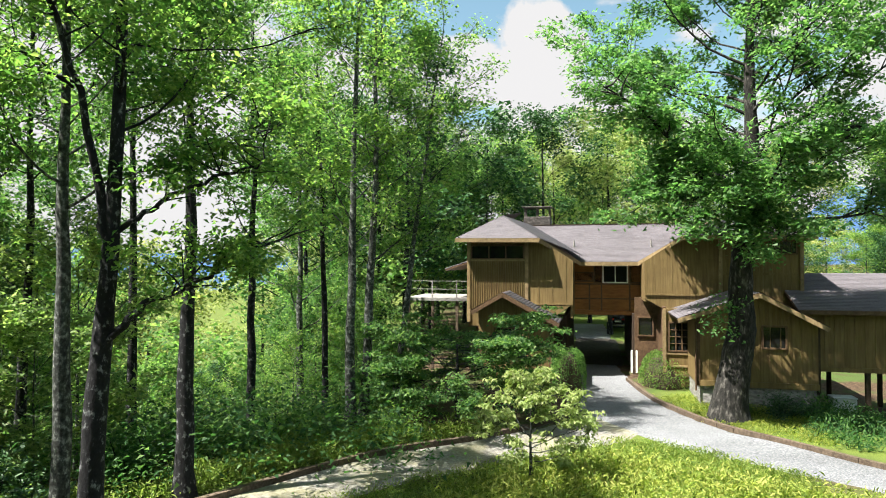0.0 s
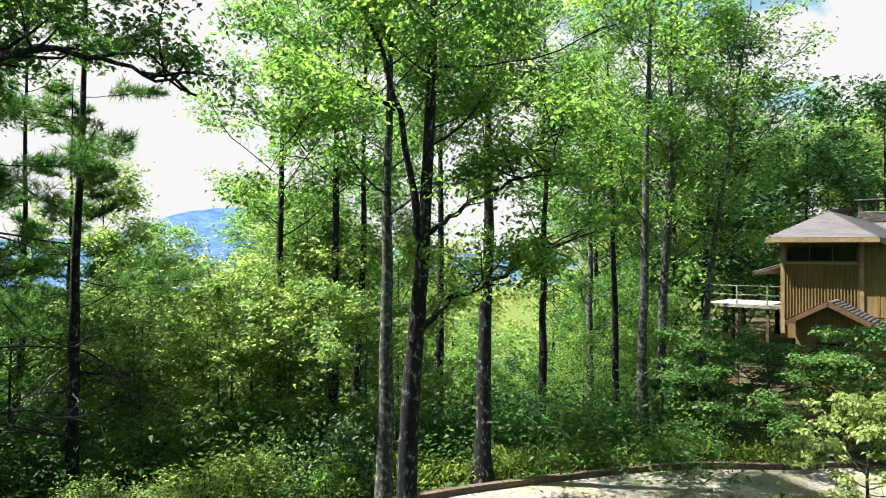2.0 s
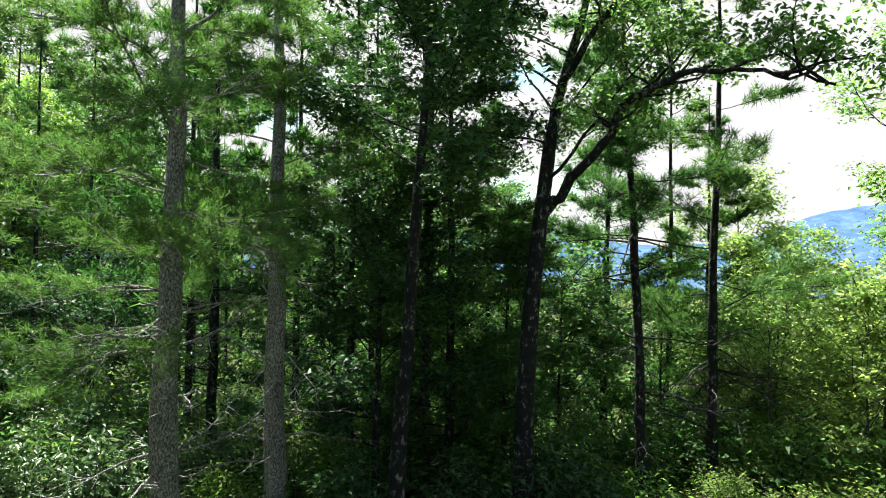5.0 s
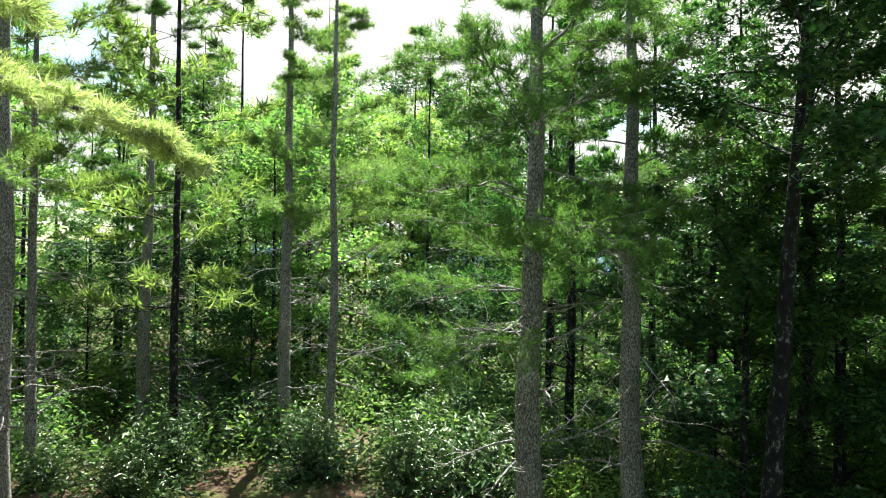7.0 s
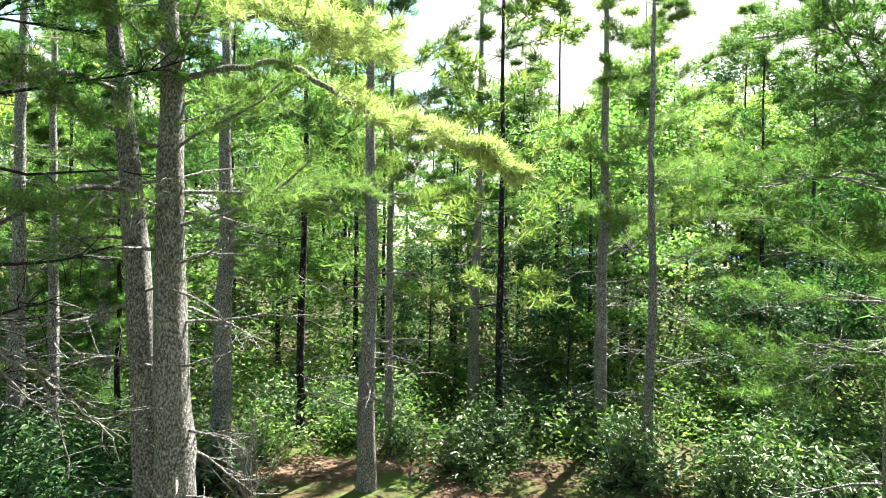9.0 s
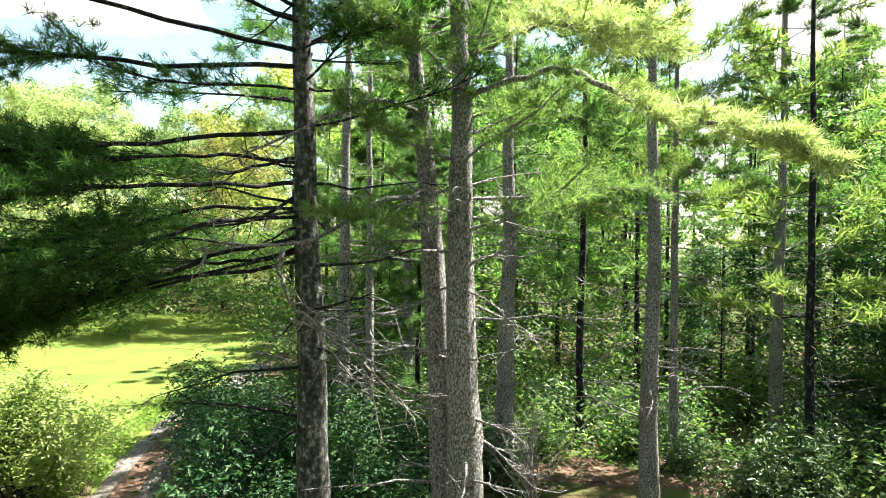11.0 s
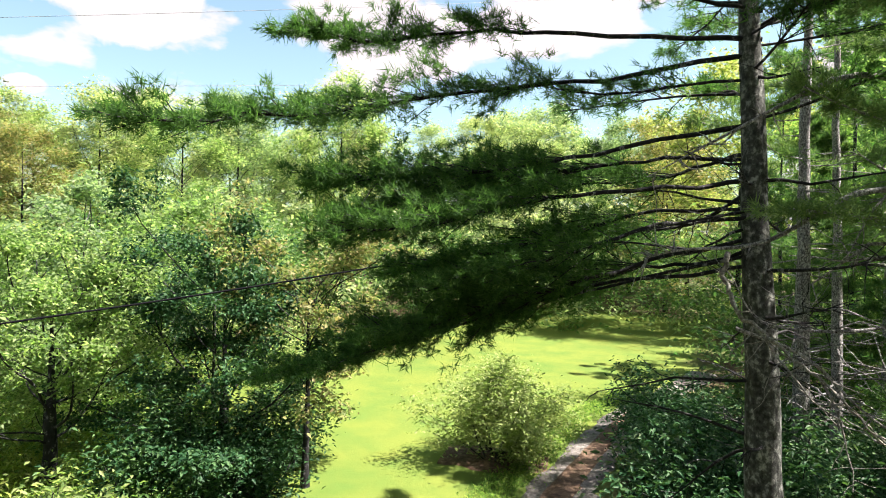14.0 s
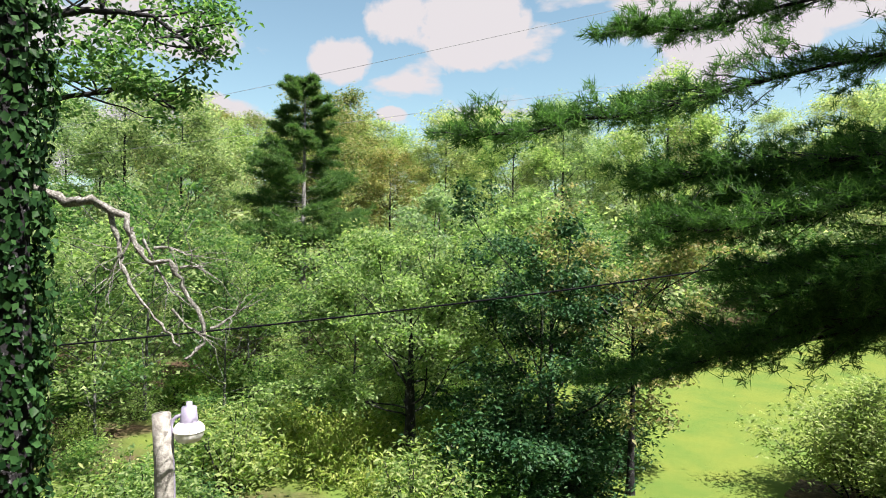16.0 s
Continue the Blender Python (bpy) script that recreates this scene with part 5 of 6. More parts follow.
for i, (b, d, r, tall, live, reach, lean) in enumerate(PINES):
    x, y = place(b, d)
    extra, bare_arms = [], []
    if i == 8:
        bare_arms = [(rel([(104.4, 11, z0), (108.5, 10.6, z0 + 0.12), (b1, 10.1, z1)], x, y), 0.022)
                     for z0, b1, z1 in ((7.05, 114, 7.25), (6.4, 115.5, 6.55), (5.9, 113.5, 6.1), (5.35, 114.5, 5.2), (4.7, 112, 4.45))]
        bare_arms += [(rel([(104.4, 11, z0), (101, 10.4, z0 + 0.2), (97.5, 10.0, z1)], x, y), 0.02) for z0, z1 in ((8.3, 8.9), (6.2, 6.0), (5.0, 5.3))]
        extra = [(rel([(104.38, 11, 8.7), (108.43, 9.6, 9.01), (113.51, 8.6, 8.81)], x, y), 0.03), (rel([(104.37, 11, 9.53), (99.28, 9.6, 9.83), (94.71, 9, 9.41)], x, y), 0.03),
                 (rel([(104.41, 11, 7.05), (109.5, 9.6, 7.05), (115.62, 8.8, 6.74)], x, y), 0.03), (rel([(104.41, 11, 6.64), (100.33, 9.6, 6.53), (97.28, 9, 6.11)], x, y), 0.03),
                 (rel([(104.44, 11, 4.99), (108.53, 9.8, 4.78), (112.64, 9.2, 4.16)], x, y), 0.03), (rel([(104.39, 11, 8.08), (105.4, 9.2, 7.98), (106.43, 8.2, 7.46)], x, y), 0.03)]
    if i == 0:
        extra = [(rel([(164.15, 9.8, 8.52), (157.19, 8.4, 8.41), (149.01, 7.3, 7.68), (140.88, 6.9, 7.17), (135.39, 6.8, 6.8)], x, y), 0.05, 0.4, 34, 0.55),
                 (rel([(164.15, 9.8, 9.14), (160.25, 8.2, 8.92), (155.13, 7.2, 8.4), (150.02, 6.6, 7.99)], x, y), 0.04, 0.3, 44, 0.95)]
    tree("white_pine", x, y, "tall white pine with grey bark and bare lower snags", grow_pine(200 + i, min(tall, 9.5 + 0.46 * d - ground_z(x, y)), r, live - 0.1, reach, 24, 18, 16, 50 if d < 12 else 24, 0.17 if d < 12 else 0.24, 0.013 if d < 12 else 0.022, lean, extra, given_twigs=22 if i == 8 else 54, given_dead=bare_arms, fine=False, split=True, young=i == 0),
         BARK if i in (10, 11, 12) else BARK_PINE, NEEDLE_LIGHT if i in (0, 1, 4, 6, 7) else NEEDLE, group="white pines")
# dark hemlocks in the shade of the wood edge
hem = grow_pine(230, 15, 0.14, 0.08, 2.7, 64, 2, 14, 16, 0.28, 0.034, fine=False)
first = None
for b, d, sz, turn in ((79.94, 16.5, 0.9, 0), (86.5, 24.0, 1.0, 30), (76.5, 23.0, 0.85, 300), (66.0, 22.0, 1.0, 130), (57.6, 28.0, 1.05, 75), (176.0, 22.0, 0.8, 210), (169.0, 21.5, 0.75, 120)):
    x, y = place(b, d)
    if first is None:
        first = tree("hemlock", x, y, "dark dense hemlock in the shade of the wood edge", hem, BARK, NEEDLE, group="hemlocks")
    else:
        copy_thing(first, pose(x, y, ground_z(x, y), 0, 0, turn)).scale = (sz, sz, sz)

# twin stem crossing in front of the second pine
bx, by = place(166.2, 10.3)
leaning_pine = tree("white_pine", bx, by, "leaning white pine trunk with crooked bare branches", grow_pine(
    62, 15, 0.27, 0.65, 2.6, 12, 10, 14, 40, 0.17, 0.014, split=True,
    path=rel([(165.8, 10.3, -0.54), (166.61, 10.3, 2.95), (167.63, 10.3, 5.53), (168.65, 10.3, 7.59), (169.99, 10.3, 9.66), (171.02, 10.3, 12.25), (171.54, 10.3, 15.36)], bx, by),
    given_dead=[(rel([(168.04, 10.3, 6.87), (172.53, 9.4, 6.76), (178.66, 8.8, 6.14), (184.84, 8.4, 6.03), (187.95, 8.3, 5.92)], bx, by), 0.05),
                (rel([(169.06, 10.3, 8.31), (173.56, 9.2, 8.21), (181.77, 8.6, 7.48), (187.98, 8.4, 6.96)], bx, by), 0.05),
                (rel([(168.45, 10.3, 7.07), (171, 9.6, 6.66), (173.04, 9.2, 5.94)], bx, by), 0.03),
                (rel([(167.73, 10.3, 5.22), (172.52, 9.6, 5.01), (178.65, 9, 5.11), (181.23, 9, 5.73)], bx, by), 0.03),
                (rel([(180.71, 9, 5.01), (175.58, 9, 4.7), (171.5, 9, 4.08), (166.91, 9, 3.67)], bx, by), 0.03)]), BARK_PINE, NEEDLE, group="white pines")
rng = np.random.default_rng(63)
D = Tubes()
hang = curve_through(rel([(181.4, 9.0, 6.0), (181.3, 8.9, 5.5), (179.6, 8.8, 5.1), (176.4, 8.7, 4.72), (172.6, 8.6, 4.2), (168.2, 8.5, 3.6)], bx, by), 6)
hang[1:-1] += rng.normal(0, 0.025, (len(hang) - 2, 3))
dead_branch(D, hang, 0.04, rng, 22)
for a, b in (((178.4, 8.8, 4.9), (174.0, 8.6, 3.7)), ((174.6, 8.7, 4.5), (171.2, 8.4, 3.4))):
    side_twig = rel([a, b], bx, by)
    dead_branch(D, bent(side_twig[0], np.array(side_twig[1]) - np.array(side_twig[0]), 1.3, 6, -0.1, 0.4, rng), 0.02, rng, 8)
link("snag", D.mesh("snag"), SNAG, leaning_pine, "pale lichened dead hanging branch")


def dead_shrub(b, d, r, tall, seed):
    """A bare many-stemmed shrub of pale dead twigs."""
    x, y = place(b, d)
    e = thing("dead_shrub", "bare pale-twigged dead shrub under the pines", "shrub", m=pose(x, y, ground_z(x, y)))
    rg = np.random.default_rng(seed)
    for _ in range(16):
        az, up = rg.uniform(0, 6.28), rg.uniform(0.7, 1.4)
        S = Tubes()
        dead_branch(S, bent((0, 0, -0.1), (math.cos(az) * math.cos(up) * r, math.sin(az) * math.cos(up) * r, math.sin(up) * tall / 1.5), tall * rg.uniform(0.7, 1.05), 6, 0.2, 0.35, rg), 0.022, rg, 14)
        link("stem", S.mesh("stem"), DEADWOOD, e)


dead_shrub(158.3, 15.0, 1.5, 3.0, 64)


# ---- woodland behind: a few grown forms, repeated ----
def forest(protos, spots, name, label, group, bark, rng, size=(0.8, 1.2)):
    made = {}
    for x, y in spots:
        k = int(rng.integers(len(protos)))
        sz = rng.uniform(*size)
        turn = rng.uniform(0, 360)
        z = ground_z(x, y) - 0.1
        if k in made:
            c = copy_thing(made[k], pose(x, y, z, 0, 0, turn))
            c.scale = (sz, sz, sz)
        else:
            meshes, fol = protos[k]
            made[k] = tree(name, x, y, label, meshes, bark, fol, group=group, turn=turn, size=sz)


def scatter(rng, n, b0, b1, d0, d1, gap, taken, opening=()):
    out = []
    for _ in range(n * 30):
        b, d = rng.uniform(b0, b1), math.sqrt(rng.uniform(d0 * d0, d1 * d1))
        x, y = place(b % 360, d)
        if any(a < b < c for a, c in opening):
            continue
        if all((x - p) ** 2 + (y - q) ** 2 > gap * gap for p, q in taken):
            out.append((x, y))
            taken.append((x, y))
            if len(out) == n:
                break
    return out


rng = np.random.default_rng(5)
taken = [place(b, d) for b, d, *_ in STANDING] + [place(b, d) for b, d, *_ in PINES]
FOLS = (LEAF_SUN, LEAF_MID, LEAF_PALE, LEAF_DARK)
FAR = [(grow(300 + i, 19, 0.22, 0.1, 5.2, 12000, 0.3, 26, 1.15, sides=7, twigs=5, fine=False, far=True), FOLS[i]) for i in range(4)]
MIDT = [(grow(320 + i, 15, 0.14, 0.15, 3.4, 13000, 0.2, 24, 0.75, sides=7, twigs=6, fine=False, far=True), (LEAF_SUN, LEAF_SUN, LEAF_MID)[i]) for i in range(3)]
YOUNG = [(grow(340 + i, 6.5, 0.06, 0.08, 2.4, 6000, 0.16, 20, 0.42, sides=6, twigs=6, fine=False, far=True), (LEAF_SUN, LEAF_MID, LEAF_DARK)[i]) for i in range(3)]
YARD = [(grow(345 + i, 6.5, 0.06, 0.08, 2.4, 9000, 0.125, 22, 0.42, sides=6, twigs=6, fine=False, far=True), (LEAF_YARD_SUN, LEAF_HILL_HAZED, LEAF_MID)[i]) for i in range(3)]
MPINE = [(grow_pine(360 + i, 20, 0.14, 0.22, 3.3, 34, 10, 10, 9, 0.4, 0.06, fine=False), (NEEDLE, NEEDLE_LIGHT, NEEDLE)[i]) for i in range(3)]
forest(MIDT, scatter(rng, 8, 6.23, 86, 27, 50, 4.0, taken, ((43, 76), (5, 38))), "woodland_tree", "slender woodland tree with sunlit green crown", "valley woodland", BARK, rng)
# sun on these crowns comes from the lighter leaf colour
forest([(m, LEAF_YARD_SUN) for m, _ in MIDT], [place(b, d) for b, d in ((50.8, 31), (53.4, 34), (55.2, 28), (41.5, 31), (38.6, 28))], "woodland_tree", "slender woodland tree with sunlit green crown", "valley woodland", BARK, rng, (0.72, 0.9))
forest(FAR, scatter(rng, 12, 6, 32, 52, 105, 5.0, taken), "woodland_tree", "full-crowned broadleaved tree on the valley slope", "valley woodland", BARK, rng, (0.65, 0.95))
forest(MIDT, scatter(rng, 4, 30.79, 42.12, 26, 36, 3.0, taken), "woodland_tree", "slender woodland tree with sunlit green crown", "valley woodland", BARK, rng)
forest(FAR, scatter(rng, 26, 2.07, 92.18, 50, 120, 6.5, taken, ((44, 52.2),)), "woodland_tree", "full-crowned broadleaved tree on the valley slope", "valley woodland", BARK, rng, (0.9, 1.2))
# these pines stand against the sun; their shade is in the needle colour
forest([(m, NEEDLE_SHADED) for m, _ in MPINE], scatter(rng, 14, 82, 105, 19, 46, 2.8, taken), "forest_pine", "slim forest pine with backlit shade painted into its needles", "pine wood", BARK, rng, (0.8, 1.15))
forest(MPINE, scatter(rng, 40, 105, 177.64, 19, 55, 2.8, taken), "forest_pine", "slim forest pine with sparse tiers of needles", "pine wood", BARK, rng, (0.8, 1.15))
forest(MIDT, scatter(rng, 14, 100, 163.34, 30, 48, 3.0, taken), "woodland_tree", "tall bright-leaved tree among the pines", "pine wood", BARK, rng, (1.1, 1.35))
forest(MIDT, scatter(rng, 7, 86.06, 175.59, 26, 50, 3.6, taken), "woodland_tree", "slender woodland tree among the pines", "pine wood", BARK, rng)
forest(FAR, scatter(rng, 28, 84.02, 185.88, 46, 85, 5.5, taken), "woodland_tree", "full-crowned broadleaved tree deep in the wood", "pine wood", BARK, rng, (1.1, 1.4))
RISE = [(grow(310 + i, 18, 0.22, 0.05, 5.4, 24000, 0.25, 34, 1.15, sides=7, twigs=5, fine=False, far=True), (LEAF_HILL_HAZED, LEAF_YARD_SUN, LEAF_BRONZE, LEAF_HILL_HAZED)[i]) for i in range(4)]
forest(RISE, scatter(rng, 76, 181.75, 281.17, 52, 100, 5.2, taken), "hillside_tree", "rounded broadleaved tree on the wooded rise", "wooded rise", BARK, rng, (0.75, 1.12))
forest(FAR, scatter(rng, 9, 344.55, 364.0, 50, 64, 4.2, taken), "woodland_tree", "tall broadleaved tree close behind the house", "trees behind the house", BARK, rng, (0.85, 1.1))
forest(FAR, scatter(rng, 4, 2.07, 13.47, 43, 50, 3.5, taken), "woodland_tree", "tall broadleaved tree behind the house", "trees behind the house", BARK, rng, (1.1, 1.3))
forest(FAR, scatter(rng, 14, 313.12, 333.3, 58, 85, 4.2, taken), "woodland_tree", "low light-green tree beyond the annex", "trees behind the house", BARK, rng, (0.4, 0.6))
forest(FAR, scatter(rng, 12, 24.67, 44.17, 48, 80, 5.0, taken), "woodland_tree", "full-crowned broadleaved tree on the valley slope", "valley woodland", BARK, rng, (0.9, 1.2))
forest(FAR, scatter(rng, 24, 315.12, 364.0, 60, 110, 6.5, taken), "woodland_tree", "tall broadleaved tree behind the house", "trees behind the house", BARK, rng, (1.0, 1.35))
forest(YOUNG, scatter(rng, 20, 6.23, 79.94, 19, 34, 2.6, taken, ((5, 33), (42, 59))), "young_tree", "young leafy understorey tree on the slope", "understorey", BARK, rng)
forest(YOUNG, scatter(rng, 14, 81.97, 171.51, 21, 40, 2.8, taken), "young_tree", "young leafy understorey tree among the pines", "understorey", BARK, rng)
forest(YARD, scatter(rng, 34, 220.92, 274.15, 20, 46, 2.4, taken, ((244.6, 251.8),)), "young_tree", "young leafy tree at the lawn's edge", "edge thicket", BARK_GREY, rng, (0.8, 1.3))


# leaf colour lightened in place of sun on the open slope
forest([(m, LEAF_YARD_SUN) for m, _ in YOUNG], [place(b, d) for b, d in ((30.6, 21.5), (33.4, 19.4), (36.8, 18.6), (40.2, 19.6), (43.4, 21), (46.2, 19.4), (45.0, 24), (47.5, 27), (50.0, 30), (52.2, 25), (54.2, 29), (56.2, 26))], "young_tree", "young sunlit tree on the open slope", "slope growth", BARK_GREY, rng, (0.75, 1.15))
forest(YOUNG, [place(b, d) for b, d in ((8.5, 33), (11.5, 36), (14.5, 34), (17.6, 38), (20.4, 35), (23.0, 40), (6.4, 37), (12.8, 42), (18.6, 45), (25.5, 36))], "young_tree", "young sunlit tree on the open slope", "slope growth", BARK_GREY, rng, (0.75, 1.15))
BRIGHT_YOUNG = [(grow(350 + i, 6.0, 0.05, 0.1, 2.3, 5500, 0.135, 20, 0.55, sides=6, twigs=6, fine=False, far=True), LEAF_SUN) for i in range(2)]
# valley gap: sunlight is painted in through the brighter leaf
forest([(m, LEAF_YARD_SUN) for m, _ in BRIGHT_YOUNG], scatter(rng, 12, 43.15, 59.44, 19, 36, 2.4, taken), "young_birch", "young tree in the valley gap, sun painted into its leaves", "valley gap growth", BARK_GREY, rng)
forest(BRIGHT_YOUNG, scatter(rng, 9, 6.23, 20.57, 25.5, 33, 2.2, taken), "young_birch", "young thin-leaved tree below the drive", "drive edge growth", BARK_GREY, rng, (0.6, 1.0))
forest([(m, LEAF_YARD_SUN) for m, _ in BRIGHT_YOUNG], scatter(rng, 16, 229.08, 268.09, 21, 40, 2.6, taken, ((244.6, 251.8),)), "young_birch", "pale thin-leaved young tree in the thicket", "edge thicket", BARK_GREY, rng, (0.8, 1.2))


# ---- yard trees beyond the lane ----
def yard_tree(name, b, d, label, fol, bark=BARK, **kw):
    x, y = place(b, d)
    return tree(name, x, y, label, grow(**kw), bark, fol)


yard_tree("apple_tree", 238.38, 17, "old sprawling apple tree with a hollow dark trunk", LEAF_YARD_SUN, seed=71, tall=5.0, radius=0.2, crown_base=0.2, crown_r=3.3, leaves=20000, leaf=0.12, limbs=20, spread=0.4, shape="flat", rise=0.6, split=True)
yard_tree("apple_tree", 225.52, 16.5, "dark dense apple tree in its own shade", LEAF_DARK, seed=72, tall=5.0, radius=0.18, crown_base=0.12, crown_r=3.4, leaves=24000, leaf=0.12, limbs=20, spread=0.4, shape="flat", rise=0.5, split=True)
yard_tree("slim_tree", 218.44, 15.8, "slim tree with dark trunk and bronze-tipped crown", LEAF_BRONZE, seed=73, tall=5.8, radius=0.1, crown_base=0.4, crown_r=2.8, leaves=9000, leaf=0.13, limbs=18, spread=0.4, shape="flat", rise=0.4, split=True)
bx, by = place(248.06, 34)
tree("tall_pine", bx, by, "tall conical white pine rising over the thicket", grow_pine(81, 15.2, 0.22, 0.08, 4.6, 150, 0, 22, 24, 0.26, 0.03, fine=False, taper=1.25, twig_len=1.0), BARK_PINE, NEEDLE)


# ---- shrubs ----
def bush(seed, r, tall, leaves, leaf, ratio=0.4, low=2, steep=(0.25, 1.5), clump=0.17):
    rng = np.random.default_rng(seed)
    T, tips = Tubes(), []
    for k in range(22):
        az, e = rng.uniform(0, 6.28), rng.uniform(*steep)
        p = bent((rng.normal(0, 0.1), rng.normal(0, 0.1), -0.1), (math.cos(az) * math.cos(e), math.sin(az) * math.cos(e), math.sin(e)), 1, 5, 0.2, 0.4, rng)
        p = p * np.array([r, r, tall]) * rng.uniform(0.6, 1.0)
        T.add(p, np.linspace(0.025, 0.006, len(p)), 4)
        tips += list(p[low:])
    return T.mesh("stems"), spray(tips, clump * r, 0.6 * tall / r, leaves, leaf, rng, "foliage", ratio, 0.2)


x, y = place(200.9, 18.0)
e = thing("lawn_shrub", "rounded many-stemmed shrub on the mown lawn", "shrub", m=pose(x, y, ground_z(x, y)))
pair = bush(74, 3.2, 3.3, 19000, 0.12, low=3, steep=(0.5, 1.35), clump=0.1)
link("stem", pair[0], BARK, e)["kind"] = "stuff"
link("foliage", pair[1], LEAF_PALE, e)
BUSHES = [(bush(400, 1.5, 1.9, 2600, 0.17, 0.36), LEAF_RHODO), (bush(401, 1.3, 1.5, 1800, 0.14), LEAF_MID), (bush(402, 1.1, 1.2, 1700, 0.12), LEAF_SUN), (bush(403, 1.4, 1.7, 2400, 0.13), LEAF_YARD_SUN), (bush(404, 1.2, 1.3, 2200, 0.12), LEAF_SUN), (bush(405, 1.7, 2.4, 5200, 0.13), LEAF_DARK)]


def bushes(spots, name, label, group, rng, kinds, size=(0.7, 1.3)):
    made = {}
    for x, y in spots:
        k = int(rng.choice(kinds))
        sz, turn = rng.uniform(*size), rng.uniform(0, 360)
        m = pose(x, y, ground_z(x, y), 0, 0, turn)
        if k in made:
            copy_thing(made[k], m).scale = (sz, sz, sz)
        else:
            e = thing(name, label, "shrub", group, m)
            e.scale = (sz, sz, sz)
            link("stem", BUSHES[k][0][0], BARK, e)["kind"] = "stuff"
            link("foliage", BUSHES[k][0][1], BUSHES[k][1], e)
            made[k] = e


tk = [place(29.37, 13), place(31.71, 14)]
bushes(scatter(rng, 40, 20.57, 102.38, 15.5, 28, 1.5, tk, ((43, 58),)), "shrub", "leafy understorey shrub on the slope", "slope shrubs", rng, (1, 2, 2))
bushes(scatter(rng, 24, 2.07, 26.72, 20.5, 27, 1.2, tk), "shrub", "leafy sunlit shrub below the drive edging", "slope shrubs", rng, (2, 4, 2))
bushes(scatter(rng, 25, 34.87, 106.46, 13.5, 19, 1.2, tk, ((42, 59),)), "shrub", "leafy rhododendron thicket at the wood edge", "wood edge shrubs", rng, (0, 2, 2, 1))
# gap shrubs take the leaf that has sun painted into it
bushes([place(b, d) for b, d in ((43.6, 16.0), (46.4, 15.0), (49.6, 16.4), (52.8, 15.2), (56.0, 16.4), (48.2, 18.2), (51.8, 19.0), (45.2, 18.6), (55.0, 19.2))], "shrub", "pale sunlit shrub in the valley gap", "valley gap shrubs", rng, (3,))
bushes(scatter(rng, 44, 102.38, 169.47, 15, 27, 1.6, tk), "rhododendron", "glossy dark rhododendron under the pines", "pine wood shrubs", rng, (0, 0, 1))
bushes(scatter(rng, 22, 169.47, 182.78, 11, 21, 1.3, tk), "rhododendron", "dense dark rhododendron beside the lane", "lane shrubs", rng, (0, 5), (0.75, 1.15))
bushes([place(b, d) for b, d in ((176.5, 13.0), (178.6, 14.6), (180.4, 13.6), (182.2, 15.2), (183.6, 16.6), (179.6, 17.4), (184.8, 19.0), (174.8, 15.6), (185.2, 14.4), (186.0, 17.2), (187.0, 20.5), (183.0, 12.6))], "rhododendron", "tall dense dark rhododendron beside the lane", "lane shrubs", rng, (0, 5), (1.05, 1.3))
bushes(scatter(rng, 14, 231.15, 268.09, 13, 17, 1.3, tk, ((239.5, 253.5),)) + scatter(rng, 36, 227.05, 274.15, 19, 30, 1.6, tk), "shrub", "bright leafy thicket shrub", "edge thicket shrubs", rng, (1, 3, 3, 4))
bushes([place(b, d) for b, d in ((261.0, 13.5), (264.5, 15.5), (268.0, 14.0), (257.6, 16.5), (271.0, 16.5))], "shrub", "bright leafy thicket shrub", "edge thicket shrubs", rng, (3,), (1.0, 1.3))
bushes([place(b, d) for b, d in ((227.56, 15), (222.97, 15.6), (231.15, 15.4), (220.41, 17.5), (229.08, 17.6))], "apple_sucker", "dark leafy growth round the apple trees", "apple growth", rng, (5,), (0.93, 1.2))
bushes([local(u, v)[:2] for u, v in ((6, 27.5), (7.2, 27), (8.4, 27.5), (10.5, 25), (12, 25.5), (13, 24), (9.4, 26))], "foundation_shrub", "low dark shrub at the house wall", "foundation shrubs", rng, (0, 1), (0.4, 0.7))


def clipped(seed, r, tall, flat_top, n):
    """A clipped hedge shrub: a core with a dense skin of small leaves."""
    rng = np.random.default_rng(seed)
    v = unit(rng.normal(size=(n, 3)))
    v[:, 2] = np.abs(v[:, 2])
    p = 0.55 if flat_top else 0.85
    at = np.sign(v) * np.abs(v) ** p * np.array([r, r, tall * 0.93]) * rng.uniform(0.9, 1.04, (n, 1))
    return leaf_mesh("foliage", at, v + rng.normal(0, 0.6, (n, 3)), rng.normal(size=(n, 3)), rng.uniform(0.05, 0.1, n), 0.6)


for (u, v, r, tall, flat_top, label) in ((-1.0, 30.6, 0.75, 2.0, True, "clipped boxy green hedge beside the carport"), (3.6, 32.9, 1.2, 1.8, False, "rounded clipped boxwood ball beside the drive")):
    x, y, z = local(u, v)
    e = thing("hedge", label, "hedge", m=pose(x, y, z))
    c = bmesh.new()
    bmesh.ops.create_icosphere(c, subdivisions=3, radius=1.0, matrix=Matrix.Diagonal((r * 0.86, r * 0.86, tall * 0.86, 1)))
    part("core", c, DARKWOOD, e)
    link("foliage", clipped(int(u * 10) + 90, r, tall, flat_top, 5200), LEAF_SUN, e)


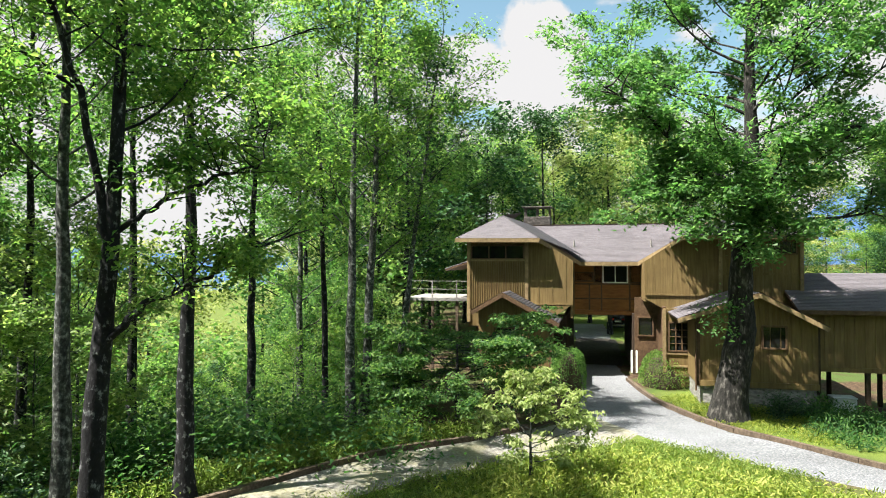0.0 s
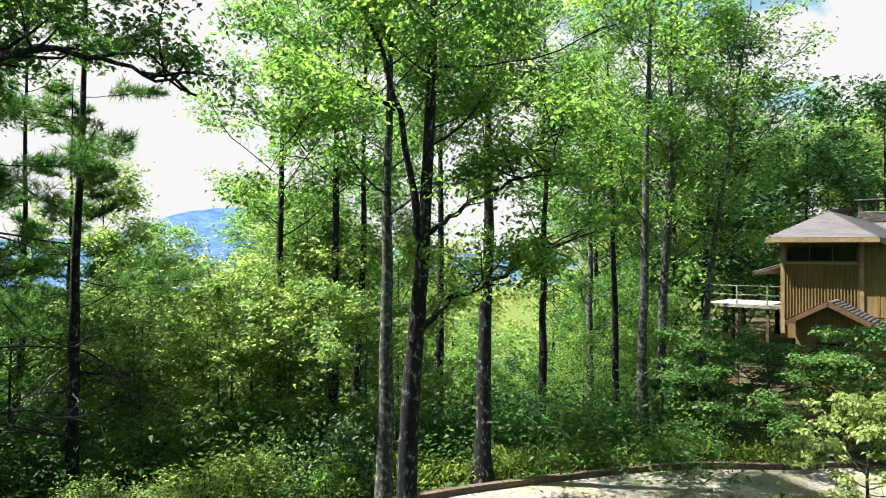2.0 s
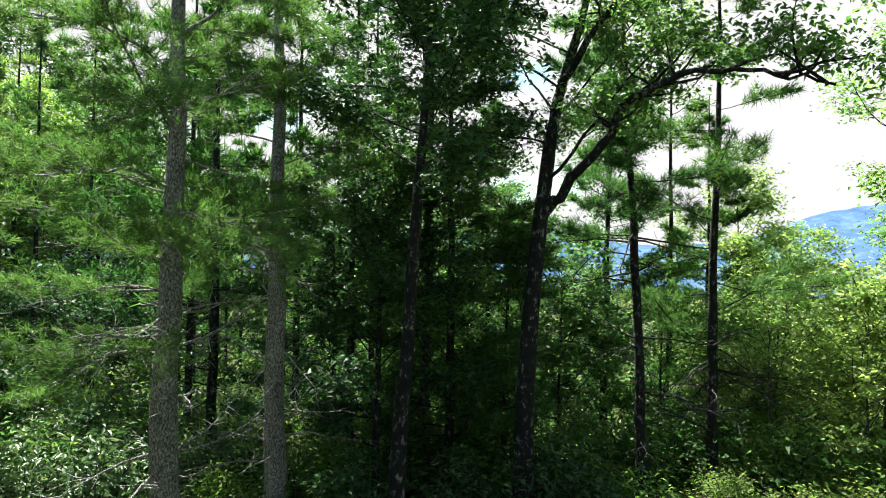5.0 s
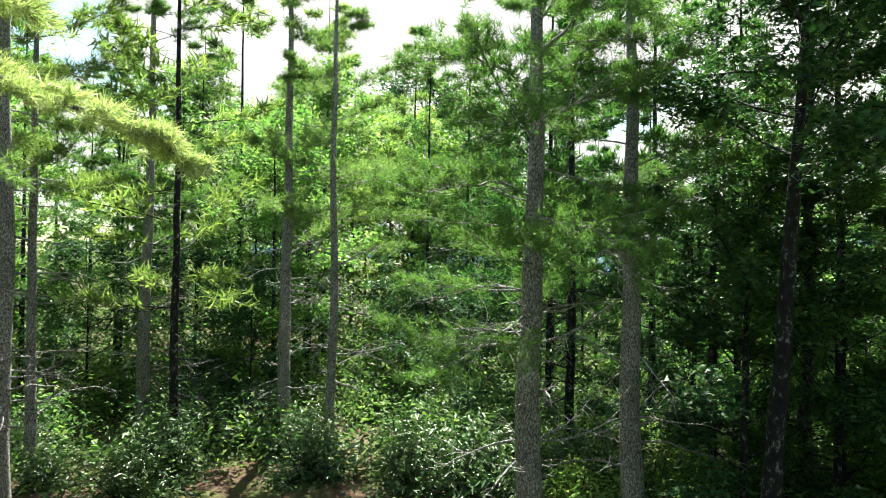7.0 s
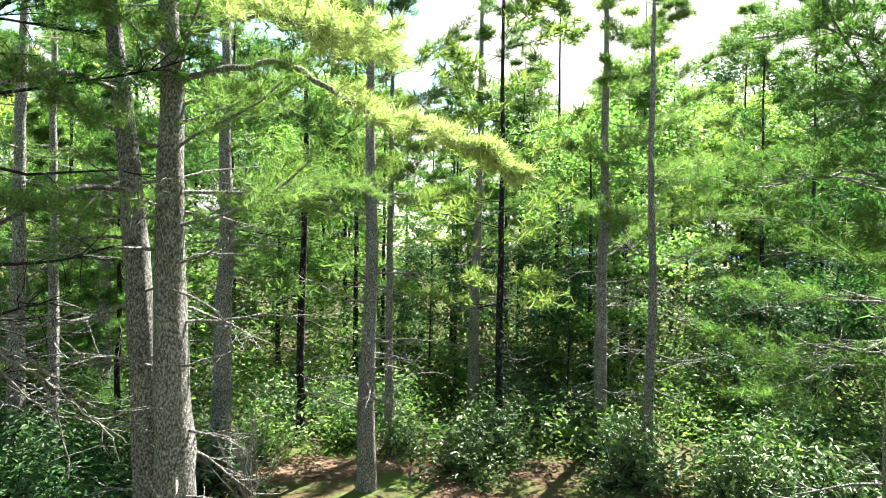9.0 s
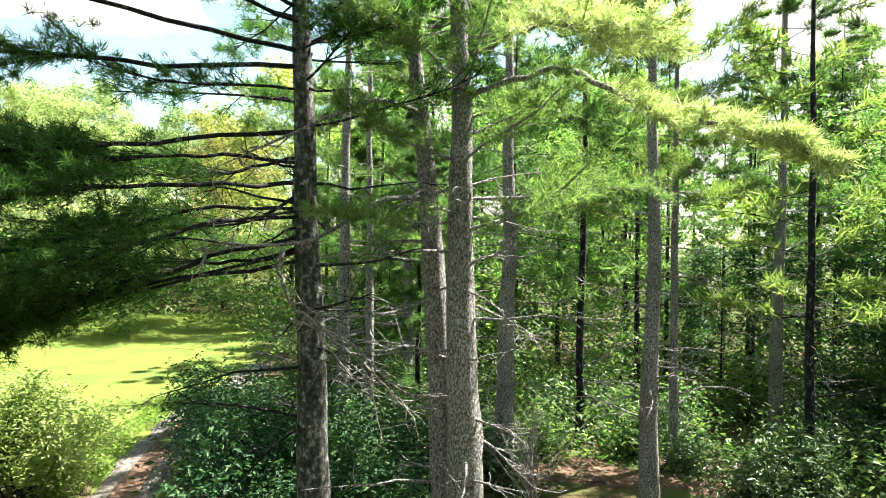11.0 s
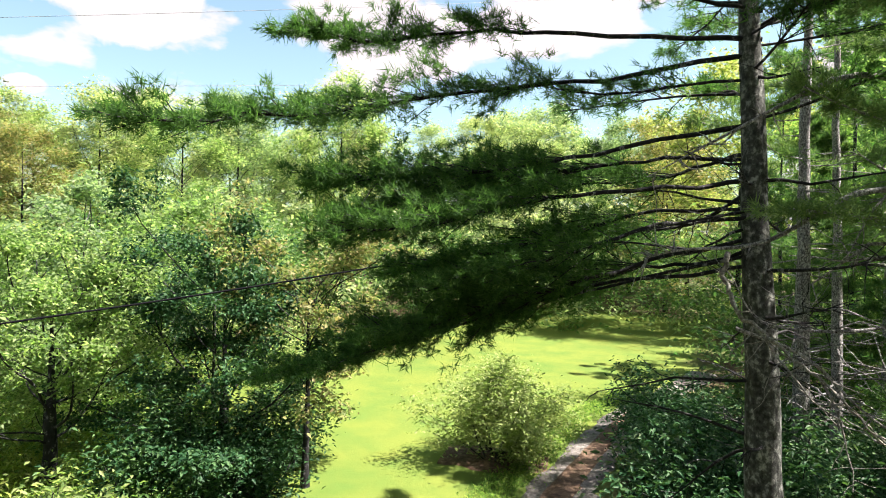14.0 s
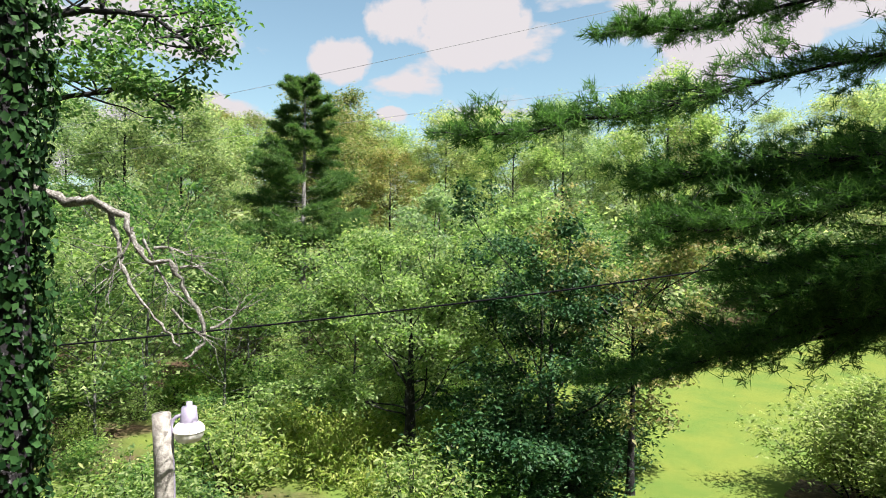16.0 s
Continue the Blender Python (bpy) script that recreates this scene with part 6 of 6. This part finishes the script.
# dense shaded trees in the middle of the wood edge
# the first two have darker leaves, with deep shade put into the colour
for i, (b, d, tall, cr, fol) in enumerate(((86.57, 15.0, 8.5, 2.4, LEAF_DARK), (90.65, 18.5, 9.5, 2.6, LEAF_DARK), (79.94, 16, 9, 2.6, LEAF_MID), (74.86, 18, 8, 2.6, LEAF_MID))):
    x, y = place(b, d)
    tree("shaded_tree", x, y, "dense tree standing in deep shade", grow(430 + i, tall, 0.1, 0.1, cr, 18000, 0.14, 26, 0.45, flat=0.3, rise=0.1, far=True), BARK, fol, group="shaded trees")


def undergrowth(name, n, b0, b1, d0, d1, low, high, leaf, mat, label, seed, clumps=900, opening=None):
    """Tangled far growth, past counting: leaf clumps low down between the stems."""
    rng = np.random.default_rng(seed)
    b = np.radians(rng.uniform(b0, b1, clumps))
    if opening:
        b = b[(b < radians(opening[0])) | (b > radians(opening[1]))]
    clumps = len(b)
    d = np.sqrt(rng.uniform(d0 * d0, d1 * d1, clumps))
    x, y = -np.sin(b) * d, np.cos(b) * d
    c = np.stack([x, y, height(x, y) + rng.uniform(low, high, clumps)], 1)
    tagged(link(name, spray(c, 0.8, 0.6, int(n * 1.8), leaf * 0.72, rng, name, far=True), mat), label, "undergrowth", kind="stuff")


undergrowth("valley_undergrowth", 46000, 4.14, 98.3, 32, 95, 0.2, 9.0, 0.5, LEAF_SUN, "sunlit tangled undergrowth on the valley slope", 501, opening=(44, 52.2))
undergrowth("slope_growth", 24000, 4.14, 63.54, 17.5, 33, 0.1, 1.5, 0.26, LEAF_MID, "low leafy growth covering the slope below the drive", 508, 620)
undergrowth("wood_undergrowth", 26000, 86.06, 183.81, 30, 80, 0.2, 8.0, 0.45, LEAF_MID, "tangled undergrowth deep in the pine wood", 502)
undergrowth("wood_understorey", 26000, 98, 180, 24, 46, 0.3, 3.6, 0.3, LEAF_MID, "leafy understorey filling the space between the pines", 509, 620)
undergrowth("edge_undergrowth", 16000, 227.05, 281.17, 30, 52, 0.1, 3.0, 0.4, LEAF_YARD_SUN, "bright tangled growth at the foot of the rise", 505, 500)
undergrowth("wood_floor_growth", 26000, 100.34, 175.59, 17, 42, 0.1, 1.3, 0.26, LEAF_MID, "low green growth on the wood floor", 506, 700)
undergrowth("lawn_edge_growth", 16000, 177.64, 220.92, 47, 60, 0.2, 7.0, 0.42, LEAF_MID, "leafy wall of growth at the far lawn edge", 507, 420)
undergrowth("rise_undergrowth", 44000, 179.69, 281.17, 44, 100, 0.2, 9.0, 0.6, LEAF_HILL_HAZED, "tangled growth covering the wooded rise", 503, 1500)
undergrowth("back_undergrowth", 14000, 321.14, 364, 74, 110, 0.2, 5.0, 0.6, LEAF_SUN, "tangled growth behind the house", 504)

bx, by = place(274.65, 13)
tree("overhanging_oak", bx, by, "oak reaching leafy limbs out over the yard", grow(
    45, 14, 0.22, 0.62, 3.4, 15000, 0.13, 16, 0.5,
    split=True, extra=[(rel([(274.18, 13, 8.65), (268.14, 12, 9.68), (262.05, 11.4, 9.8), (256.42, 11, 9.09)], bx, by), 0.09),
           (rel([(274.17, 13, 7.42), (269.13, 12.4, 8.25), (263.05, 12, 8.67), (258.96, 11.8, 8.37)], bx, by), 0.07)]), BARK, LEAF_MID)


# ---- low growth ----
def weeds(name, poly, n, tall, leaf, mat, label, seed, clump=400, ratio=0.3):
    """Stems with upright blades and leaves, thick in clumps, over a patch of ground."""
    rng = np.random.default_rng(seed)
    P = np.array(poly)
    lo, hi = P.min(0), P.max(0)
    c = rng.uniform(lo, hi, (clump * 3, 2))
    c = c[in_poly(c[:, 0], c[:, 1], poly)]
    i = rng.integers(0, len(c), n)
    xy = c[i] + rng.normal(0, 0.22, (n, 2))
    h = (tall * rng.uniform(0.4, 1.2, len(c)))[i] * rng.uniform(0.05, 1.0, n)
    at = np.stack([xy[:, 0], xy[:, 1], height(xy[:, 0], xy[:, 1]) + h], 1)
    along = rng.normal(0, 1, (n, 3)) + np.array([0, 0, 0.7])
    me = leaf_mesh(name, at, along, np.array([0, 0, 1]) + rng.normal(0, 0.5, (n, 3)), rng.uniform(0.6, 1.3, n) * leaf, ratio)
    return tagged(link(name, me, mat), label, "plants", kind="stuff")


weeds("island_weeds", [(-2.58, 12.87), (0.97, 16.61), (4.67, 18.87), (7.49, 17.27), (11.05, 14.35), (9, 10.8), (-0.05, 9.93)], 26000, 0.6, 0.15, LEAF_YELLOW, "yellow-green goldenrod and weeds on the island", 21, 500)
weeds("verge_weeds", [(-8.64, 13.48), (-5.73, 16.47), (-1.69, 20.12), (1.4, 21.56), (0.57, 22.42), (-3.14, 20.65), (-6.74, 17.45), (-10.04, 14.23)], 18000, 0.6, 0.14, LEAF_YELLOW, "bright weeds along the timber edging", 22, 260)
weeds("island_edge_grass", [(-3.5, 15.08), (-0.26, 17.35), (3.45, 19.63), (6.32, 20.99), (8.33, 19.49), (10.3, 16.99), (9.06, 14.8), (5.06, 17.53), (0.97, 15.79), (-3.08, 13.27)], 26000, 0.12, 0.11, LEAF_YELLOW, "short dry grass at the island's edge", 26, 900, 0.14)
weeds("lane_grass", [(4.75, -9.70), (5.01, -12.00), (5.16, -14.40), (5.09, -17.79), (5.00, -21.94), (4.24, -26.66), (4.88, -26.55), (5.63, -21.78), (5.71, -17.60), (5.77, -14.17), (5.60, -11.73), (5.33, -9.40)], 12000, 0.14, 0.11, LEAF_SUN, "rough grass along the lane edge", 27, 500, 0.16)
weeds("bank_weeds", [(11.97, 20.82), (13.52, 18.73), (19.91, 15.55), (22.07, 21.52), (16.32, 26.86)], 12000, 0.7, 0.16, LEAF_MID, "green weeds with white flower heads on the bank", 23, 300)
weeds("thicket_weeds", [(10.99, -7.81), (17.13, -4.54), (20.3, -6.8), (16.17, -11.77), (13.69, -10.53)], 11000, 0.9, 0.17, LEAF_YELLOW, "sunlit yellow-green bracken under the thicket", 24, 260)
weeds("bank_grass", [(9.67, 27.75), (10.1, 22.83), (12.55, 19.78), (14.24, 23.83), (11.72, 28.51)], 9000, 0.12, 0.12, LEAF_YELLOW, "short sunlit grass on the bank", 25, 700, 0.12)


def edging(name, line, label):
    """Old timbers laid end to end along the drive's edge."""
    e = thing(name, label, "edging", kind="structure")
    pts = curve_through([(x, y, 0) for x, y in line], 4)
    for a, b in zip(pts[:-1], pts[1:]):
        bm = bmesh.new()
        beam(bm, (a[0], a[1], ground_z(a[0], a[1]) + 0.09), (b[0] - (b[0] - a[0]) * 0.02, b[1] - (b[1] - a[1]) * 0.02, ground_z(b[0], b[1]) + 0.09), 0.17, 0.2)
        part("timber", bm, TIMBER, e)


edging("edging", [(-9.47, 10.78), (-6.97, 14.24), (-5.52, 15.87), (-3.63, 17.82), (-1.49, 19.71), (0.88, 20.85), (3.05, 22.34)], "dark weathered timber edging along the gravel loop")
edging("edging", [(9.32, 31.37), (9.28, 28.72), (9.29, 26.3), (9.94, 22.43), (11.25, 20.12), (12.7, 17.74), (15.02, 15.47)], "dark weathered timber edging along the drive")
edging("edging", [(5.35, 26.87), (5.13, 25.41), (4.7, 23.75)], "short timber edging beside the hedge")


# ---- lamp post, wires, dead snag, ivy trunk ----
def make_lamp():
    x, y = place(259.44, 9.6)
    z0 = ground_z(x, y)
    top = 3.62
    e = thing("yard_lamp", "weathered wooden pole with a galvanised yard lamp", "lamp", m=pose(x, y, 0, 0, 0, 253.5))
    T = Tubes()
    rg = np.random.default_rng(3)
    T.add([(0, 0, z0 - 0.3), (0, 0, 1.6), (-0.03, 0, 2.8), (-0.07, 0, top - 0.02), (-0.07, 0, top)], [0.14, 0.135, 0.13, 0.125, 0.02], 14, 0.05, rg)
    link("pole", T.mesh("pole"), DEADWOOD, e)
    s = Tubes()
    s.add([(0.13, -0.02, z0), (0.1, -0.02, 2.6), (0.06, -0.03, top - 0.1)], [0.02, 0.02, 0.02], 6)
    link("conduit", s.mesh("conduit"), LAMP_METAL, e)
    a = Tubes()
    a.add(curve_through([(0.03, 0, top - 0.25), (0.1, 0, top - 0.1), (0.22, 0, top - 0.06), (0.3, 0, top - 0.1)], 4), [0.025] * 13, 8)
    link("arm", a.mesh("arm"), LAMP_METAL, e)
    hd = Tubes()
    hd.add([(0.29, 0, top + 0.13), (0.29, 0, top + 0.125), (0.29, 0, top + 0.06), (0.29, 0, top + 0.05), (0.29, 0, top - 0.12), (0.29, 0, top - 0.17)],
           [0.002, 0.04, 0.045, 0.1, 0.12, 0.13], 20)
    link("housing", hd.mesh("housing"), LAMP_METAL, e)
    sh = Tubes()
    sh.add([(0.29, 0, top - 0.16), (0.29, 0, top - 0.2), (0.29, 0, top - 0.26), (0.29, 0, top - 0.29)], [0.13, 0.18, 0.215, 0.22], 24)
    link("reflector", sh.mesh("reflector"), WHITE, e)
    ln = Tubes()
    ln.add([(0.29, 0, top - 0.28), (0.29, 0, top - 0.36), (0.29, 0, top - 0.43), (0.29, 0, top - 0.45)], [0.21, 0.2, 0.16, 0.01], 24)
    link("lens", ln.mesh("lens"), LAMP_LENS, e)


make_lamp()


def cable(name, a, b, r, sag, mat, label):
    p, q = Vector(a), Vector(b)
    s = np.linspace(0, 1, 24)
    pts = [p.lerp(q, f) - Vector((0, 0, sag * 4 * f * (1 - f))) for f in s]
    T = Tubes()
    T.add(pts, [r] * len(pts), 6)
    tagged(link(name, T.mesh(name), mat), label, "cable")


def at(b, d, e):
    return (*place(b, d), el(d, e))


left_end, right_end = Vector(at(264.71, 12, -7.45)), Vector(at(215.33, 12, -1.86))
run = right_end - left_end
cable("service_cable", left_end - run * 0.3, right_end + run * 0.3, 0.017, 0.16, CABLE, "sagging black service cable across the yard")
cable("power_line", at(272.15, 50, 5.71), at(200.39, 42, 15.05), 0.012, 0.3, WIRE, "thin grey overhead power line")
cable("power_line", at(272.15, 52, 7.34), at(194.27, 40, 21.73), 0.012, 0.3, WIRE, "thin grey overhead power line")


def make_ivy_trunk():
    x, y = place(270.51, 9.2)
    e = thing("ivy_trunk", "dark tree trunk wrapped thickly in ivy", "tree", m=pose(x, y, ground_z(x, y)))
    rg = np.random.default_rng(8)
    T = Tubes()
    T.add([(0, 0, -0.3), (0.05, 0, 3), (0, 0.05, 7), (0, 0, 14)], [0.3, 0.26, 0.22, 0.1], 12, 0.05, rg)
    snag = rel([(269.62, 9.2, 6.77), (266.78, 9, 6.51), (264.54, 8.8, 6.52), (262.4, 8.6, 6.21), (261.58, 8.5, 5.85), (259.53, 8.4, 5.75), (258.1, 8.4, 5.49), (256.45, 8.4, 4.84), (258.08, 8.3, 4.57)], x, y)
    link("trunk", T.mesh("trunk"), BARK, e)
    D = Tubes()
    line = curve_through(snag, 4)
    line[1:-1] += rg.normal(0, 0.022, (len(line) - 2, 3))
    D.add(line, np.linspace(0.05, 0.018, 33) * rg.uniform(0.7, 1.3, 33), 8, 0.3, rg)
    fork = curve_through(rel([(264.03, 8.8, 6.46), (263.21, 8.7, 6), (262.59, 8.6, 5.59), (260.34, 8.5, 5.08), (258.49, 8.4, 4.72)], x, y), 5)
    fork[1:-1] += rg.normal(0, 0.02, (len(fork) - 2, 3))
    D.add(fork, np.linspace(0.035, 0.012, len(fork)), 7, 0.3, rg)
    for a, b in (((262.2, 8.6, 6.21), (261.98, 8.6, 5.49)), ((261.38, 8.6, 6.06), (259.11, 8.5, 5.18)), ((260.56, 8.5, 5.95), (257.91, 8.4, 6.01)), ((258.51, 8.4, 5.7), (256.88, 8.4, 5.85)), ((256.04, 8.4, 4.93), (252.76, 8.3, 5.03)), ((259.11, 8.5, 5.18), (256.45, 8.4, 4.88))):
        pp = rel([a, b], x, y)
        dead_branch(D, bent(pp[0], np.array(pp[1]) - np.array(pp[0]), np.linalg.norm(np.array(pp[1]) - np.array(pp[0])), 5, 0, 0.45, rg), 0.022, rg, 11)
    link("snag", D.mesh("snag"), SNAG, e, "pale lichened dead twigs")
    n = 7000
    z = rg.uniform(0.5, 11, n)
    th = rg.uniform(0, 6.28, n)
    lump = 1 + 0.35 * np.sin(z * 2.1 + th * 2) + 0.2 * np.sin(z * 5 - th)
    r = (0.24 + 0.14 * lump) * rg.uniform(0.8, 1.25, n)
    p = np.stack([np.cos(th) * r, np.sin(th) * r, z], 1)
    out = np.stack([np.cos(th), np.sin(th), np.full(n, 0.5)], 1)
    link("ivy", leaf_mesh("ivy", p, np.stack([-np.sin(th) * rg.normal(0, 1, n), np.cos(th) * rg.normal(0, 1, n), np.full(n, -0.9)], 1), out + rg.normal(0, 0.35, (n, 3)), rg.uniform(0.07, 0.15, n), 0.8), IVY, e)


make_ivy_trunk()

# utility cabinet beside the annex
x, y, z = local(10.35, 30)
e = thing("utility_cabinet", "pale grey-green utility cabinet beside the annex", "cabinet", m=pose(x, y, z - 0.05, 0, 0, -13))
part("body", box((-0.45, -0.3, 0), (0.45, 0.3, 0.85), 0.03), UNIT_GREY, e)
part("lid", box((-0.47, -0.32, 0.85), (0.47, 0.32, 0.92), 0.02), UNIT_GREY, e)
